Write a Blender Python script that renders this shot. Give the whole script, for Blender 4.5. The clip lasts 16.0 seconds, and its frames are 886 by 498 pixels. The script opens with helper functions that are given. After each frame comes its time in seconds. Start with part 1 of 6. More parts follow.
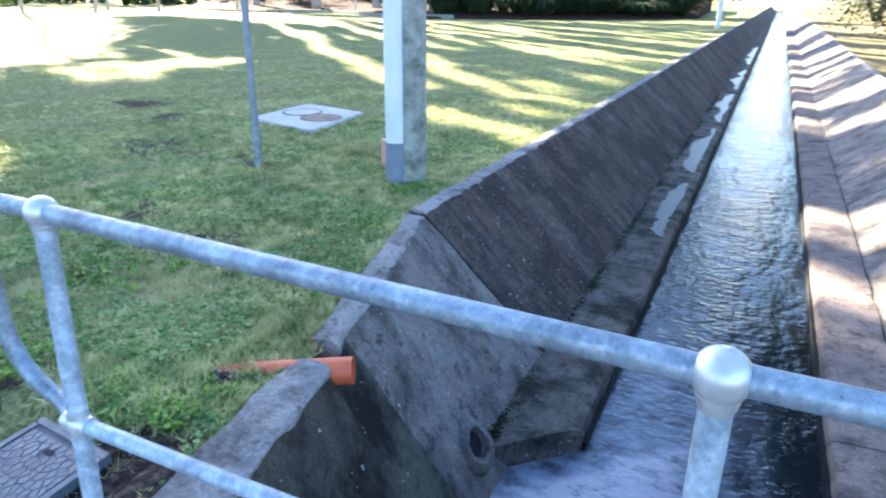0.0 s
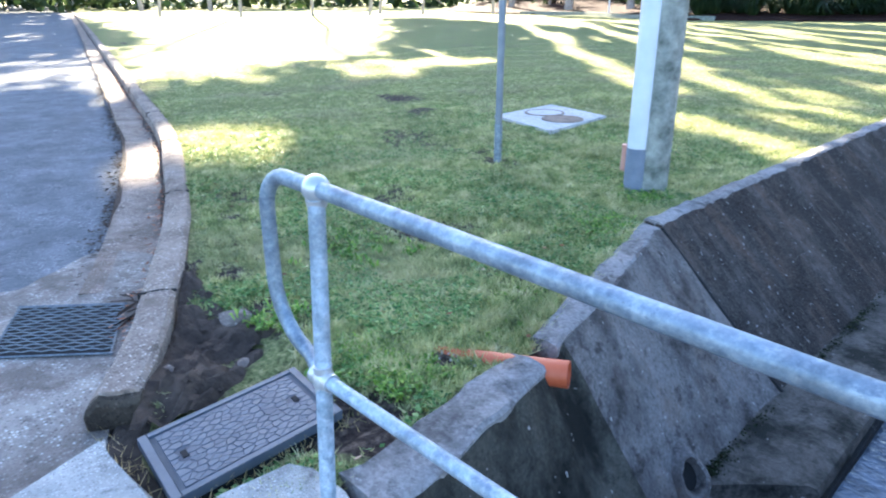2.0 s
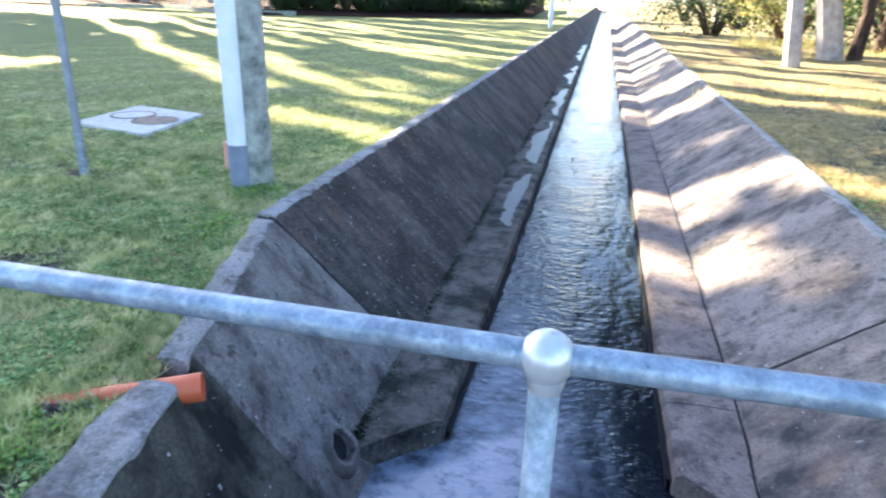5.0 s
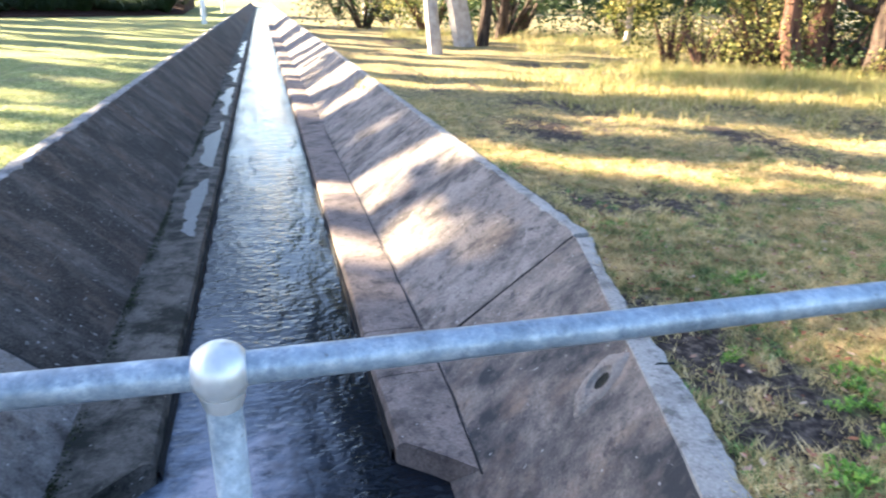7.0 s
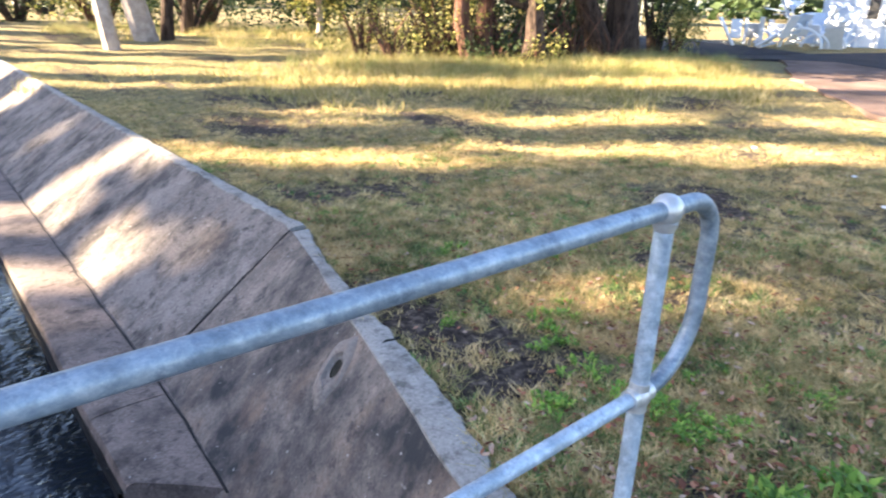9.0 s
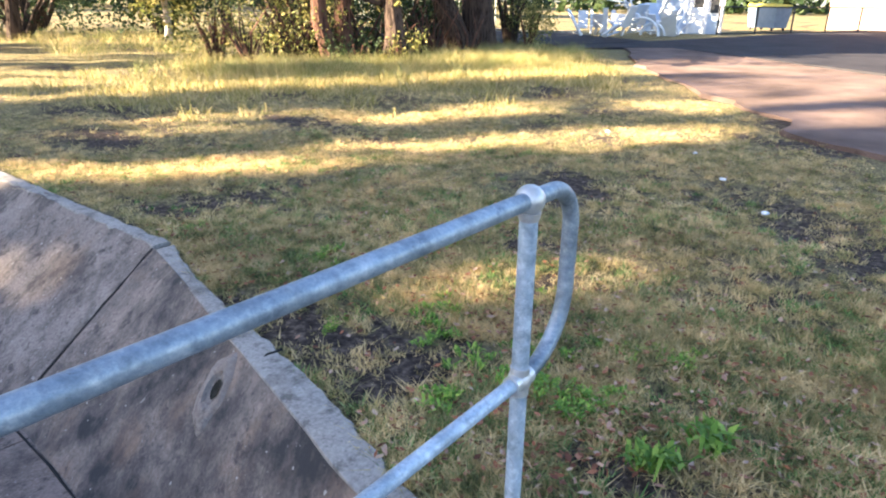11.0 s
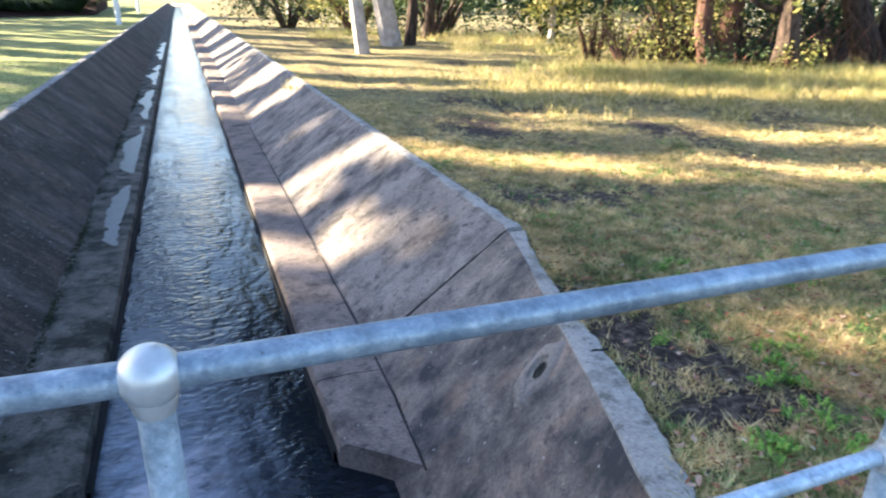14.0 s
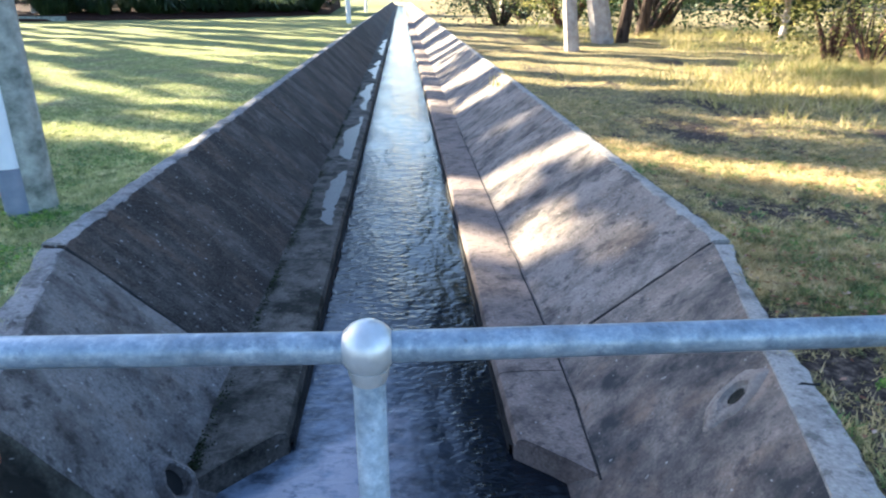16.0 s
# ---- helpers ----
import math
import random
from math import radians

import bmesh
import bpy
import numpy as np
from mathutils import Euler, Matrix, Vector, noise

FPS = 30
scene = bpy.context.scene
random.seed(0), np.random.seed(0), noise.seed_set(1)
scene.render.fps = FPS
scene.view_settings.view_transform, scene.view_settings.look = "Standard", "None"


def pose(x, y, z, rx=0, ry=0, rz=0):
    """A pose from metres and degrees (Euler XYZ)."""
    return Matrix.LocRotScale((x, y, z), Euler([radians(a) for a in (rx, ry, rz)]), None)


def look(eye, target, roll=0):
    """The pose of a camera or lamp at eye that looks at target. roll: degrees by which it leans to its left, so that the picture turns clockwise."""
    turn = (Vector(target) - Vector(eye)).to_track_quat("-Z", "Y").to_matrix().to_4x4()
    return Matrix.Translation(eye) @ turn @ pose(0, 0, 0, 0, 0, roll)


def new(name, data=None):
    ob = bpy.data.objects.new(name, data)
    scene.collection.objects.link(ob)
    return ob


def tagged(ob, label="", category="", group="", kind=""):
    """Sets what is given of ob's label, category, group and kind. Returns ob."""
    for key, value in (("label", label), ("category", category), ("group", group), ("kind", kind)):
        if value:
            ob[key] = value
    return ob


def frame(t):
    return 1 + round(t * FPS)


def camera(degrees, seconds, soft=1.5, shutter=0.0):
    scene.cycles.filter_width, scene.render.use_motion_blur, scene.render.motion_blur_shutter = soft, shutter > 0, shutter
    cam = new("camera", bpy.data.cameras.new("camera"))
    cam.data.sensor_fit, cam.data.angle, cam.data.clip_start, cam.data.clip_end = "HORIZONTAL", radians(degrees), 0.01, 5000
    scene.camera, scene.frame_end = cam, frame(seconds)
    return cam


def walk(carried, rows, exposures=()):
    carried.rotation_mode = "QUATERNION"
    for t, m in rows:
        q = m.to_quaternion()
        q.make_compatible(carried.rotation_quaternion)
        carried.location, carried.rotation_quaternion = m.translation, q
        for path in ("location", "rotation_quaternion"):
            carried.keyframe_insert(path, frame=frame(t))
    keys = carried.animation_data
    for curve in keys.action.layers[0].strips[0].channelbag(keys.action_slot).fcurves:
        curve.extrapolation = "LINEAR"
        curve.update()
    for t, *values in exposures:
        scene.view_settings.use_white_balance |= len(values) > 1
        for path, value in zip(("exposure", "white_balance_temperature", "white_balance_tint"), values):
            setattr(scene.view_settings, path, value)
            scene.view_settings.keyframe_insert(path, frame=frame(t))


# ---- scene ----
cam = camera(68.0, 16.0, soft=2.0, shutter=0.4)
EXPOSURES = [(0.0, 3.65, 5400, 11), (3.5, 3.72, 5550, 13), (7.0, 3.63, 5950, 14), (9.5, 3.33, 6100, 17), (12.5, 3.25, 5880, 14), (14.5, 3.19, 5600, 11), (16.0, 3.18, 5480, 10)]
PATH = [
    (0, (-0.008, -0.078, 1.372), (-0.816, 1.605, 0.654), 0.5),
    (0.5, (0.013, -0.095, 1.378), (-0.969, 1.494, 0.662), 0.4),
    (1, (0.011, -0.095, 1.383), (-1.126, 1.386, 0.665), 0.4),
    (1.5, (-0.013, -0.086, 1.373), (-1.266, 1.298, 0.657), 0.0),
    (2, (-0.031, -0.088, 1.367), (-1.382, 1.202, 0.652), -0.2),
    (2.5, (-0.036, -0.085, 1.364), (-1.434, 1.155, 0.651), -0.2),
    (3, (-0.024, -0.077, 1.364), (-1.35, 1.239, 0.651), -0.0),
    (3.5, (0.002, -0.071, 1.37), (-1.11, 1.428, 0.653), -0.0),
    (3.7, (0.007, -0.08, 1.376), (-0.999, 1.493, 0.658), 0.5),
    (5.8, (0.047, -0.057, 1.378), (-0.015, 1.809, 0.661), 1.2),
    (6, (0.054, -0.057, 1.378), (0.086, 1.81, 0.663), 1.2),
    (6.5, (0.074, -0.046, 1.369), (0.341, 1.805, 0.659), 0.8),
    (7, (0.081, -0.022, 1.359), (0.564, 1.784, 0.648), 1.0),
    (7.5, (0.1, -0.042, 1.366), (0.787, 1.697, 0.657), 0.8),
    (8, (0.128, -0.02, 1.347), (1.012, 1.629, 0.641), 1.1),
    (8.5, (0.134, -0.018, 1.346), (1.187, 1.528, 0.637), 1.3),
    (9, (0.126, -0.023, 1.348), (1.333, 1.405, 0.638), 1.8),
    (9.5, (0.152, -0.022, 1.346), (1.492, 1.282, 0.637), 1.5),
    (9.7, (0.16, -0.032, 1.348), (1.54, 1.23, 0.638), 1.1),
    (10.75, (0.147, -0.029, 1.357), (1.616, 1.126, 0.645), 0.65),
    (11.8, (0.133, -0.026, 1.366), (1.442, 1.307, 0.652), 0.2),
    (12, (0.132, -0.021, 1.367), (1.372, 1.375, 0.651), 0.0),
    (12.5, (0.116, -0.024, 1.362), (1.223, 1.481, 0.649), 0.4),
    (13, (0.104, -0.032, 1.367), (1.077, 1.563, 0.653), 0.4),
    (13.5, (0.086, -0.038, 1.356), (0.923, 1.634, 0.646), 1.2),
    (14, (0.08, -0.025, 1.347), (0.75, 1.721, 0.638), 0.9),
    (14.5, (0.066, -0.009, 1.345), (0.579, 1.786, 0.627), 1.4),
    (15, (0.061, -0.022, 1.351), (0.424, 1.808, 0.631), 0.8),
    (15.5, (0.057, -0.038, 1.358), (0.291, 1.813, 0.638), 0.3),
    (16, (0.054, -0.044, 1.362), (0.165, 1.818, 0.641), -0.1),
]
walk(cam, [(t, look(e, g, r)) for t, e, g, r in PATH], EXPOSURES)

# ---- world and sun ----
SUN_AZ = Vector((-0.85, 0.53, 0)).normalized()
SUN_EL = radians(23)
world = bpy.data.worlds.new("sky")
scene.world = world
world.use_nodes = True
wn = world.node_tree
sky = wn.nodes.new("ShaderNodeTexSky")
sky.sky_type = "NISHITA"
sky.sun_disc = False
sky.sun_elevation = SUN_EL
sky.sun_rotation = math.atan2(SUN_AZ.x, SUN_AZ.y)
bg = wn.nodes["Background"]
bg.inputs["Strength"].default_value = 0.051
wn.links.new(sky.outputs[0], bg.inputs["Color"])
sun_data = bpy.data.lights.new("sun", "SUN")
sun_data.energy, sun_data.angle, sun_data.color = 5.0, radians(0.42), (1.0, 0.81, 0.52)
sun = new("sun", sun_data)
sun.matrix_world = look(SUN_AZ * 50 + Vector((0, 0, 50 * math.tan(SUN_EL))), (0, 0, 0))

rng = np.random.default_rng(7)


# ---- materials ----
def material(name, rough=0.8, metal=0.0, spec=0.5):
    m = bpy.data.materials.new(name)
    m.use_nodes = True
    b = m.node_tree.nodes["Principled BSDF"]
    b.inputs["Roughness"].default_value, b.inputs["Metallic"].default_value = rough, metal
    b.inputs["Specular IOR Level"].default_value = spec
    return m, m.node_tree, b


def node(nt, kind, **vals):
    n = nt.nodes.new(kind)
    for k, v in vals.items():
        n.inputs[k].default_value = v
    return n


def coords(nt, scale=(1, 1, 1), rot=(0, 0, 0)):
    g = nt.nodes.new("ShaderNodeNewGeometry")
    mp = nt.nodes.new("ShaderNodeMapping")
    mp.inputs["Scale"].default_value, mp.inputs["Rotation"].default_value = scale, rot
    nt.links.new(g.outputs["Position"], mp.inputs["Vector"])
    return mp.outputs[0]


def noise_tex(nt, vec, scale, detail=4, rough=0.6):
    n = node(nt, "ShaderNodeTexNoise", Scale=scale, Detail=detail, Roughness=rough)
    nt.links.new(vec, n.inputs["Vector"])
    return n.outputs["Fac"]


def ramp(nt, fac, stops):
    r = nt.nodes.new("ShaderNodeValToRGB")
    el = r.color_ramp.elements
    while len(el) < len(stops):
        el.new(0.5)
    for e, (p, c) in zip(el, stops):
        e.position, e.color = p, (c if len(c) == 4 else (*c, 1))
    nt.links.new(fac, r.inputs["Fac"])
    return r.outputs["Color"]


def grey(v):
    return (v, v, v)


def mix(nt, fac, a, b, mode="MIX"):
    m = nt.nodes.new("ShaderNodeMix")
    m.data_type, m.blend_type = "RGBA", mode
    for sock, v in ((m.inputs[0], fac), (m.inputs[6], a), (m.inputs[7], b)):
        if hasattr(v, "is_linked"):
            nt.links.new(v, sock)
        else:
            sock.default_value = v if isinstance(v, (int, float)) else (*v, 1)
    return m.outputs[2]


def bump(nt, b, height, strength, dist):
    bp = node(nt, "ShaderNodeBump", Strength=strength, Distance=dist)
    nt.links.new(height, bp.inputs["Height"])
    nt.links.new(bp.outputs[0], b.inputs["Normal"])


def concrete(name, light, dark, stain, stain_lo, stain_hi, streak=(1, 1, 1), streak_scale=3.0, rough=0.85, brown=0.0):
    """Old cast concrete: cloudy tone, blotches, run-off, brown scum, dark pits and pale chips."""
    m, nt, b = material(name, rough, 0, 0.25)
    p = coords(nt)
    q = coords(nt, streak)
    c = ramp(nt, noise_tex(nt, p, 2.2, 7, 0.68), [(0.3, dark), (0.7, light)])
    c = mix(nt, ramp(nt, noise_tex(nt, p, 60, 3), [(0.4, grey(0)), (0.66, grey(0.42))]), c, tuple(v * 1.5 for v in light))
    c = mix(nt, ramp(nt, noise_tex(nt, p, 45, 3, 0.6), [(0.3, grey(0.5)), (0.42, grey(0))]), c, tuple(v * 0.45 for v in dark))
    if brown:
        f = ramp(nt, noise_tex(nt, coords(nt, (1.2, 1.7, 1.2)), 2.0, 7, 0.7), [(0.5, grey(0)), (0.66, grey(brown))])
        c = mix(nt, f, c, (light[0] * 0.8, light[1] * 0.62, light[2] * 0.48))
    s = ramp(nt, noise_tex(nt, q, streak_scale, 8, 0.68), [(stain_lo, grey(0)), (stain_hi, grey(1))])
    c = mix(nt, s, c, stain)
    c = mix(nt, ramp(nt, noise_tex(nt, p, 11, 6, 0.72), [(0.34, grey(0.7)), (0.46, grey(0))]), c, tuple(v * 0.8 for v in stain))
    specks = ramp(nt, noise_tex(nt, p, 28, 2, 0.5), [(0.71, grey(0)), (0.75, grey(0.7))])
    c = mix(nt, specks, c, (0.5, 0.48, 0.45))
    nt.links.new(c, b.inputs["Base Color"])
    bump(nt, b, mix(nt, 0.4, noise_tex(nt, p, 90, 6, 0.7), noise_tex(nt, p, 14, 5, 0.7)), 0.6, 0.014)
    return m


def aggregate(name, paste, stones, stain, scale=95.0, lo=0.46, hi=0.64, spec=0.25):
    """Weathered concrete with its stones laid bare, patched with brown grime."""
    m, nt, b = material(name, 0.9, 0, spec)
    p = coords(nt)
    c = ramp(nt, noise_tex(nt, p, 3.0, 7, 0.7), [(0.32, tuple(v * 0.6 for v in paste)), (0.68, tuple(v * 1.25 for v in paste))])
    cell = node(nt, "ShaderNodeTexVoronoi", Scale=scale)
    nt.links.new(p, cell.inputs["Vector"])
    tone = ramp(nt, cell.outputs["Color"], [(0.25, tuple(v * 0.35 for v in paste)), (0.5, paste), (0.62, stones), (0.8, tuple(min(v * 1.6, 0.85) for v in stones))])
    shown = ramp(nt, cell.outputs["Distance"], [(0.25, grey(0.95)), (0.5, grey(0.0))])
    wear = ramp(nt, noise_tex(nt, p, 5.0, 5, 0.6), [(0.34, grey(0.25)), (0.6, grey(1.0))])
    c = mix(nt, mix(nt, 1.0, shown, wear, "MULTIPLY"), c, tone)
    c = mix(nt, ramp(nt, noise_tex(nt, p, 2.1, 8, 0.72), [(lo, grey(0)), (hi, grey(0.85))]), c, stain)
    c = mix(nt, ramp(nt, noise_tex(nt, p, 13.0, 5, 0.7), [(0.58, grey(0)), (0.68, grey(0.6))]), c, tuple(v * 0.5 for v in stain))
    nt.links.new(c, b.inputs["Base Color"])
    h = mix(nt, 0.5, shown, noise_tex(nt, p, 60, 6, 0.7))
    bump(nt, b, h, 0.7, 0.012)
    return m


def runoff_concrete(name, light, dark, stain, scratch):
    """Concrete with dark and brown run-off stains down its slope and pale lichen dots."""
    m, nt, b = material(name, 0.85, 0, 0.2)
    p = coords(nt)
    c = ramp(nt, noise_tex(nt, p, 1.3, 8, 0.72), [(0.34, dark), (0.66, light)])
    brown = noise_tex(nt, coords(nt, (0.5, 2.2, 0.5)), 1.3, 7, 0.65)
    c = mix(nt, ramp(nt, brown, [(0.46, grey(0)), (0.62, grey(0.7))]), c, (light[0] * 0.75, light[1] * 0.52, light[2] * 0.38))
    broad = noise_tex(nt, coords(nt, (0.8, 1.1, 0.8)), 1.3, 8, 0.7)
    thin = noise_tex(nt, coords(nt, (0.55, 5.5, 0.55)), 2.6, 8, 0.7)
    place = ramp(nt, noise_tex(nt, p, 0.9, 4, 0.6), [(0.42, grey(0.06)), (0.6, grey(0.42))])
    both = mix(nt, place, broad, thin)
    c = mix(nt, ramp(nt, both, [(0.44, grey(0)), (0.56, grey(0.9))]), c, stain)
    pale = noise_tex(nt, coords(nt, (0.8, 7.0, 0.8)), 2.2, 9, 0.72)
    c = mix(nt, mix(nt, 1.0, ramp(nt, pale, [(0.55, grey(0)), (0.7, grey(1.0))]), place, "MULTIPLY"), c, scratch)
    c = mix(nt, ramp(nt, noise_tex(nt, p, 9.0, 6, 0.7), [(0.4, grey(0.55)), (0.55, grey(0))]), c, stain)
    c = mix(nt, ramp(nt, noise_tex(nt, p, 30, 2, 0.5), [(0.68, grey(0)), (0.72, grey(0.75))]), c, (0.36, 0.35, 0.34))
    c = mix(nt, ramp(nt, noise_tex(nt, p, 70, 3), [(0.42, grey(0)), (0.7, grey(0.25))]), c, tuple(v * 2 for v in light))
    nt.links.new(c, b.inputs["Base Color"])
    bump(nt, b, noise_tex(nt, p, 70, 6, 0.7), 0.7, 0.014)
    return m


def plain(name, a, b_, scale=8.0, rough=0.7, metal=0.0, bump_s=0.2, bump_scale=60.0, bump_d=0.004, per_object=0.0, spec=0.5):
    m, nt, b = material(name, rough, metal, spec)
    p = coords(nt)
    c = ramp(nt, noise_tex(nt, p, scale, 6), [(0.32, a), (0.68, b_)])
    if per_object:
        o = nt.nodes.new("ShaderNodeObjectInfo")
        c = mix(nt, per_object, c, ramp(nt, o.outputs["Random"], [(0.0, grey(0.4)), (1.0, grey(1.5))]), "MULTIPLY")
    nt.links.new(c, b.inputs["Base Color"])
    bump(nt, b, noise_tex(nt, p, bump_scale, 5), bump_s, bump_d)
    return m


def leafy(name, stops, rough=0.6, trans=0.25, dry=None, dry_amount=0.7):
    m, nt, b = material(name, rough, 0, 0.3)
    g = nt.nodes.new("ShaderNodeNewGeometry")
    pick = g.outputs["Random Per Island"]
    if dry:
        pick = mix(nt, 0.62, pick, ramp(nt, noise_tex(nt, coords(nt), 6.5, 4, 0.6), [(0.32, grey(0)), (0.68, grey(1))]))
    c = ramp(nt, pick, stops)
    c2 = mix(nt, 0.6, c, ramp(nt, noise_tex(nt, coords(nt), 1.1, 3), [(0.3, grey(0.55)), (0.7, grey(1.35))]), "MULTIPLY")
    if dry:
        c2 = mix(nt, ramp(nt, noise_tex(nt, coords(nt), 0.9, 4), [(0.46, grey(0)), (0.66, grey(dry_amount))]), c2, dry)
    nt.links.new(c2, b.inputs["Base Color"])
    t = nt.nodes.new("ShaderNodeBsdfTranslucent")
    nt.links.new(c2, t.inputs["Color"])
    mx = nt.nodes.new("ShaderNodeMixShader")
    mx.inputs[0].default_value = trans
    nt.links.new(b.outputs[0], mx.inputs[1])
    nt.links.new(t.outputs[0], mx.inputs[2])
    nt.links.new(mx.outputs[0], nt.nodes["Material Output"].inputs["Surface"])
    return m


def lawn_material():
    m, nt, b = material("lawn", 0.95, 0, 0.1)
    p = coords(nt)
    geo = nt.nodes.new("ShaderNodeNewGeometry")
    sep = nt.nodes.new("ShaderNodeSeparateXYZ")
    nt.links.new(geo.outputs["Position"], sep.inputs[0])
    side = node(nt, "ShaderNodeMapRange")
    side.inputs["From Min"].default_value, side.inputs["From Max"].default_value = -1.0, 1.0
    nt.links.new(sep.outputs["X"], side.inputs["Value"])
    fine = noise_tex(nt, p, 35, 5, 0.7)
    left = ramp(nt, fine, [(0.3, (0.05, 0.062, 0.026)), (0.5, (0.23, 0.25, 0.095)), (0.72, (0.56, 0.5, 0.24))])
    right = ramp(nt, fine, [(0.3, (0.045, 0.042, 0.026)), (0.5, (0.235, 0.195, 0.095)), (0.72, (0.6, 0.485, 0.25))])
    g = mix(nt, side.outputs[0], left, right)
    dry = ramp(nt, noise_tex(nt, p, 0.9, 4), [(0.5, grey(0)), (0.68, grey(0.7))])
    g = mix(nt, dry, g, mix(nt, fine, (0.1, 0.085, 0.045), (0.36, 0.3, 0.18)))
    at = nt.nodes.new("ShaderNodeAttribute")
    at.attribute_name = "bare"
    edge = nt.nodes.new("ShaderNodeMath")
    edge.operation = "ADD"
    nt.links.new(at.outputs["Fac"], edge.inputs[0])
    nt.links.new(noise_tex(nt, p, 14, 4, 0.7), edge.inputs[1])
    bare = ramp(nt, edge.outputs[0], [(0.72, grey(0)), (0.95, grey(1))])
    soil = ramp(nt, noise_tex(nt, p, 25, 5), [(0.3, (0.018, 0.014, 0.012)), (0.5, (0.07, 0.053, 0.045)), (0.72, (0.24, 0.185, 0.145))])
    g = mix(nt, bare, g, soil)
    nt.links.new(g, b.inputs["Base Color"])
    bump(nt, b, fine, 0.9, 0.04)
    return m


def water_material():
    m, nt, b = material("water", 0.03, 0, 0.5)
    b.inputs["IOR"].default_value = 1.34
    p = coords(nt, (0.8, 1.15, 1))
    c = ramp(nt, noise_tex(nt, p, 0.8, 4), [(0.35, (0.006, 0.009, 0.014)), (0.7, (0.015, 0.018, 0.024))])
    # pale patch beside the ledge's end: reflected sky painted into the water's colour
    geo = nt.nodes.new("ShaderNodeNewGeometry")
    sep = nt.nodes.new("ShaderNodeSeparateXYZ")
    nt.links.new(geo.outputs["Position"], sep.inputs[0])
    run = nt.nodes.new("ShaderNodeMath")
    run.operation = "SUBTRACT"
    nt.links.new(sep.outputs["Y"], run.inputs[0])
    nt.links.new(sep.outputs["X"], run.inputs[1])
    wav = nt.nodes.new("ShaderNodeMath")
    wav.operation = "MULTIPLY_ADD"
    wav.inputs[1].default_value = 0.35
    nt.links.new(noise_tex(nt, p, 5.0, 5, 0.6), wav.inputs[0])
    nt.links.new(run.outputs[0], wav.inputs[2])
    near = node(nt, "ShaderNodeMapRange")
    near.inputs["From Min"].default_value, near.inputs["From Max"].default_value = 3.5, 3.4
    nt.links.new(wav.outputs[0], near.inputs["Value"])
    left = node(nt, "ShaderNodeMapRange")
    left.inputs["From Min"].default_value, left.inputs["From Max"].default_value = 0.15, -0.3
    nt.links.new(sep.outputs["X"], left.inputs["Value"])
    sky_gleam = mix(nt, 1.0, near.outputs[0], left.outputs[0], "MULTIPLY")
    sky_gleam = mix(nt, 1.0, sky_gleam, ramp(nt, noise_tex(nt, p, 11.0, 6, 0.65), [(0.36, grey(0.1)), (0.52, grey(1))]), "MULTIPLY")
    # broader blue-grey tint, also painted for sky reflected in the near left water
    shallow = node(nt, "ShaderNodeMapRange")
    shallow.inputs["From Min"].default_value, shallow.inputs["From Max"].default_value = 5.2, 2.8
    nt.links.new(sep.outputs["Y"], shallow.inputs["Value"])
    soft = node(nt, "ShaderNodeMapRange")
    soft.inputs["From Min"].default_value, soft.inputs["From Max"].default_value = 0.4, -0.35
    nt.links.new(sep.outputs["X"], soft.inputs["Value"])
    bed = mix(nt, 1.0, shallow.outputs[0], soft.outputs[0], "MULTIPLY")
    bed = mix(nt, 1.0, bed, ramp(nt, noise_tex(nt, p, 7.0, 6, 0.65), [(0.34, grey(0.2)), (0.6, grey(1))]), "MULTIPLY")
    c = mix(nt, bed, c, (0.2, 0.23, 0.285))
    c = mix(nt, sky_gleam, c, (0.36, 0.345, 0.375))
    nt.links.new(c, b.inputs["Base Color"])
    h1 = noise_tex(nt, p, 15, 3, 0.55)
    h2 = noise_tex(nt, p, 4.5, 2, 0.5)
    calm = ramp(nt, noise_tex(nt, coords(nt, (1.6, 0.5, 1)), 0.9, 3), [(0.36, grey(0.4)), (0.58, grey(1.0))])
    h = mix(nt, 1.0, mix(nt, 0.5, h1, h2), calm, "MULTIPLY")
    bump(nt, b, h, 0.8, 0.045)
    return m


def galvanised(name="galvanised_steel", tone=0.74, metal=0.42):
    """Dull weathered zinc with cloudy pale and dark mottling."""
    m, nt, b = material(name, 0.45, metal)
    p = coords(nt)
    c = ramp(nt, noise_tex(nt, p, 42, 7, 0.75), [(0.3, (0.24 * tone, 0.31 * tone, 0.38 * tone)), (0.5, (0.37 * tone, 0.445 * tone, 0.52 * tone)), (0.72, (0.62 * tone, 0.68 * tone, 0.73 * tone))])
    c = mix(nt, ramp(nt, noise_tex(nt, p, 90, 3), [(0.66, grey(0)), (0.74, grey(0.6))]), c, (0.18 * tone, 0.19 * tone, 0.21 * tone))
    c = mix(nt, 0.85, c, ramp(nt, noise_tex(nt, p, 9, 6, 0.7), [(0.34, grey(0.55)), (0.5, grey(1.0)), (0.66, grey(1.3))]), "MULTIPLY")
    c = mix(nt, ramp(nt, noise_tex(nt, p, 22, 5, 0.7), [(0.56, grey(0)), (0.66, grey(0.65))]), c, (0.17 * tone, 0.22 * tone, 0.29 * tone))
    nt.links.new(c, b.inputs["Base Color"])
    r = ramp(nt, noise_tex(nt, p, 30, 4), [(0.3, grey(0.34)), (0.7, grey(0.58))])
    nt.links.new(r, b.inputs["Roughness"])
    bump(nt, b, noise_tex(nt, p, 140, 4), 0.2, 0.002)
    return m


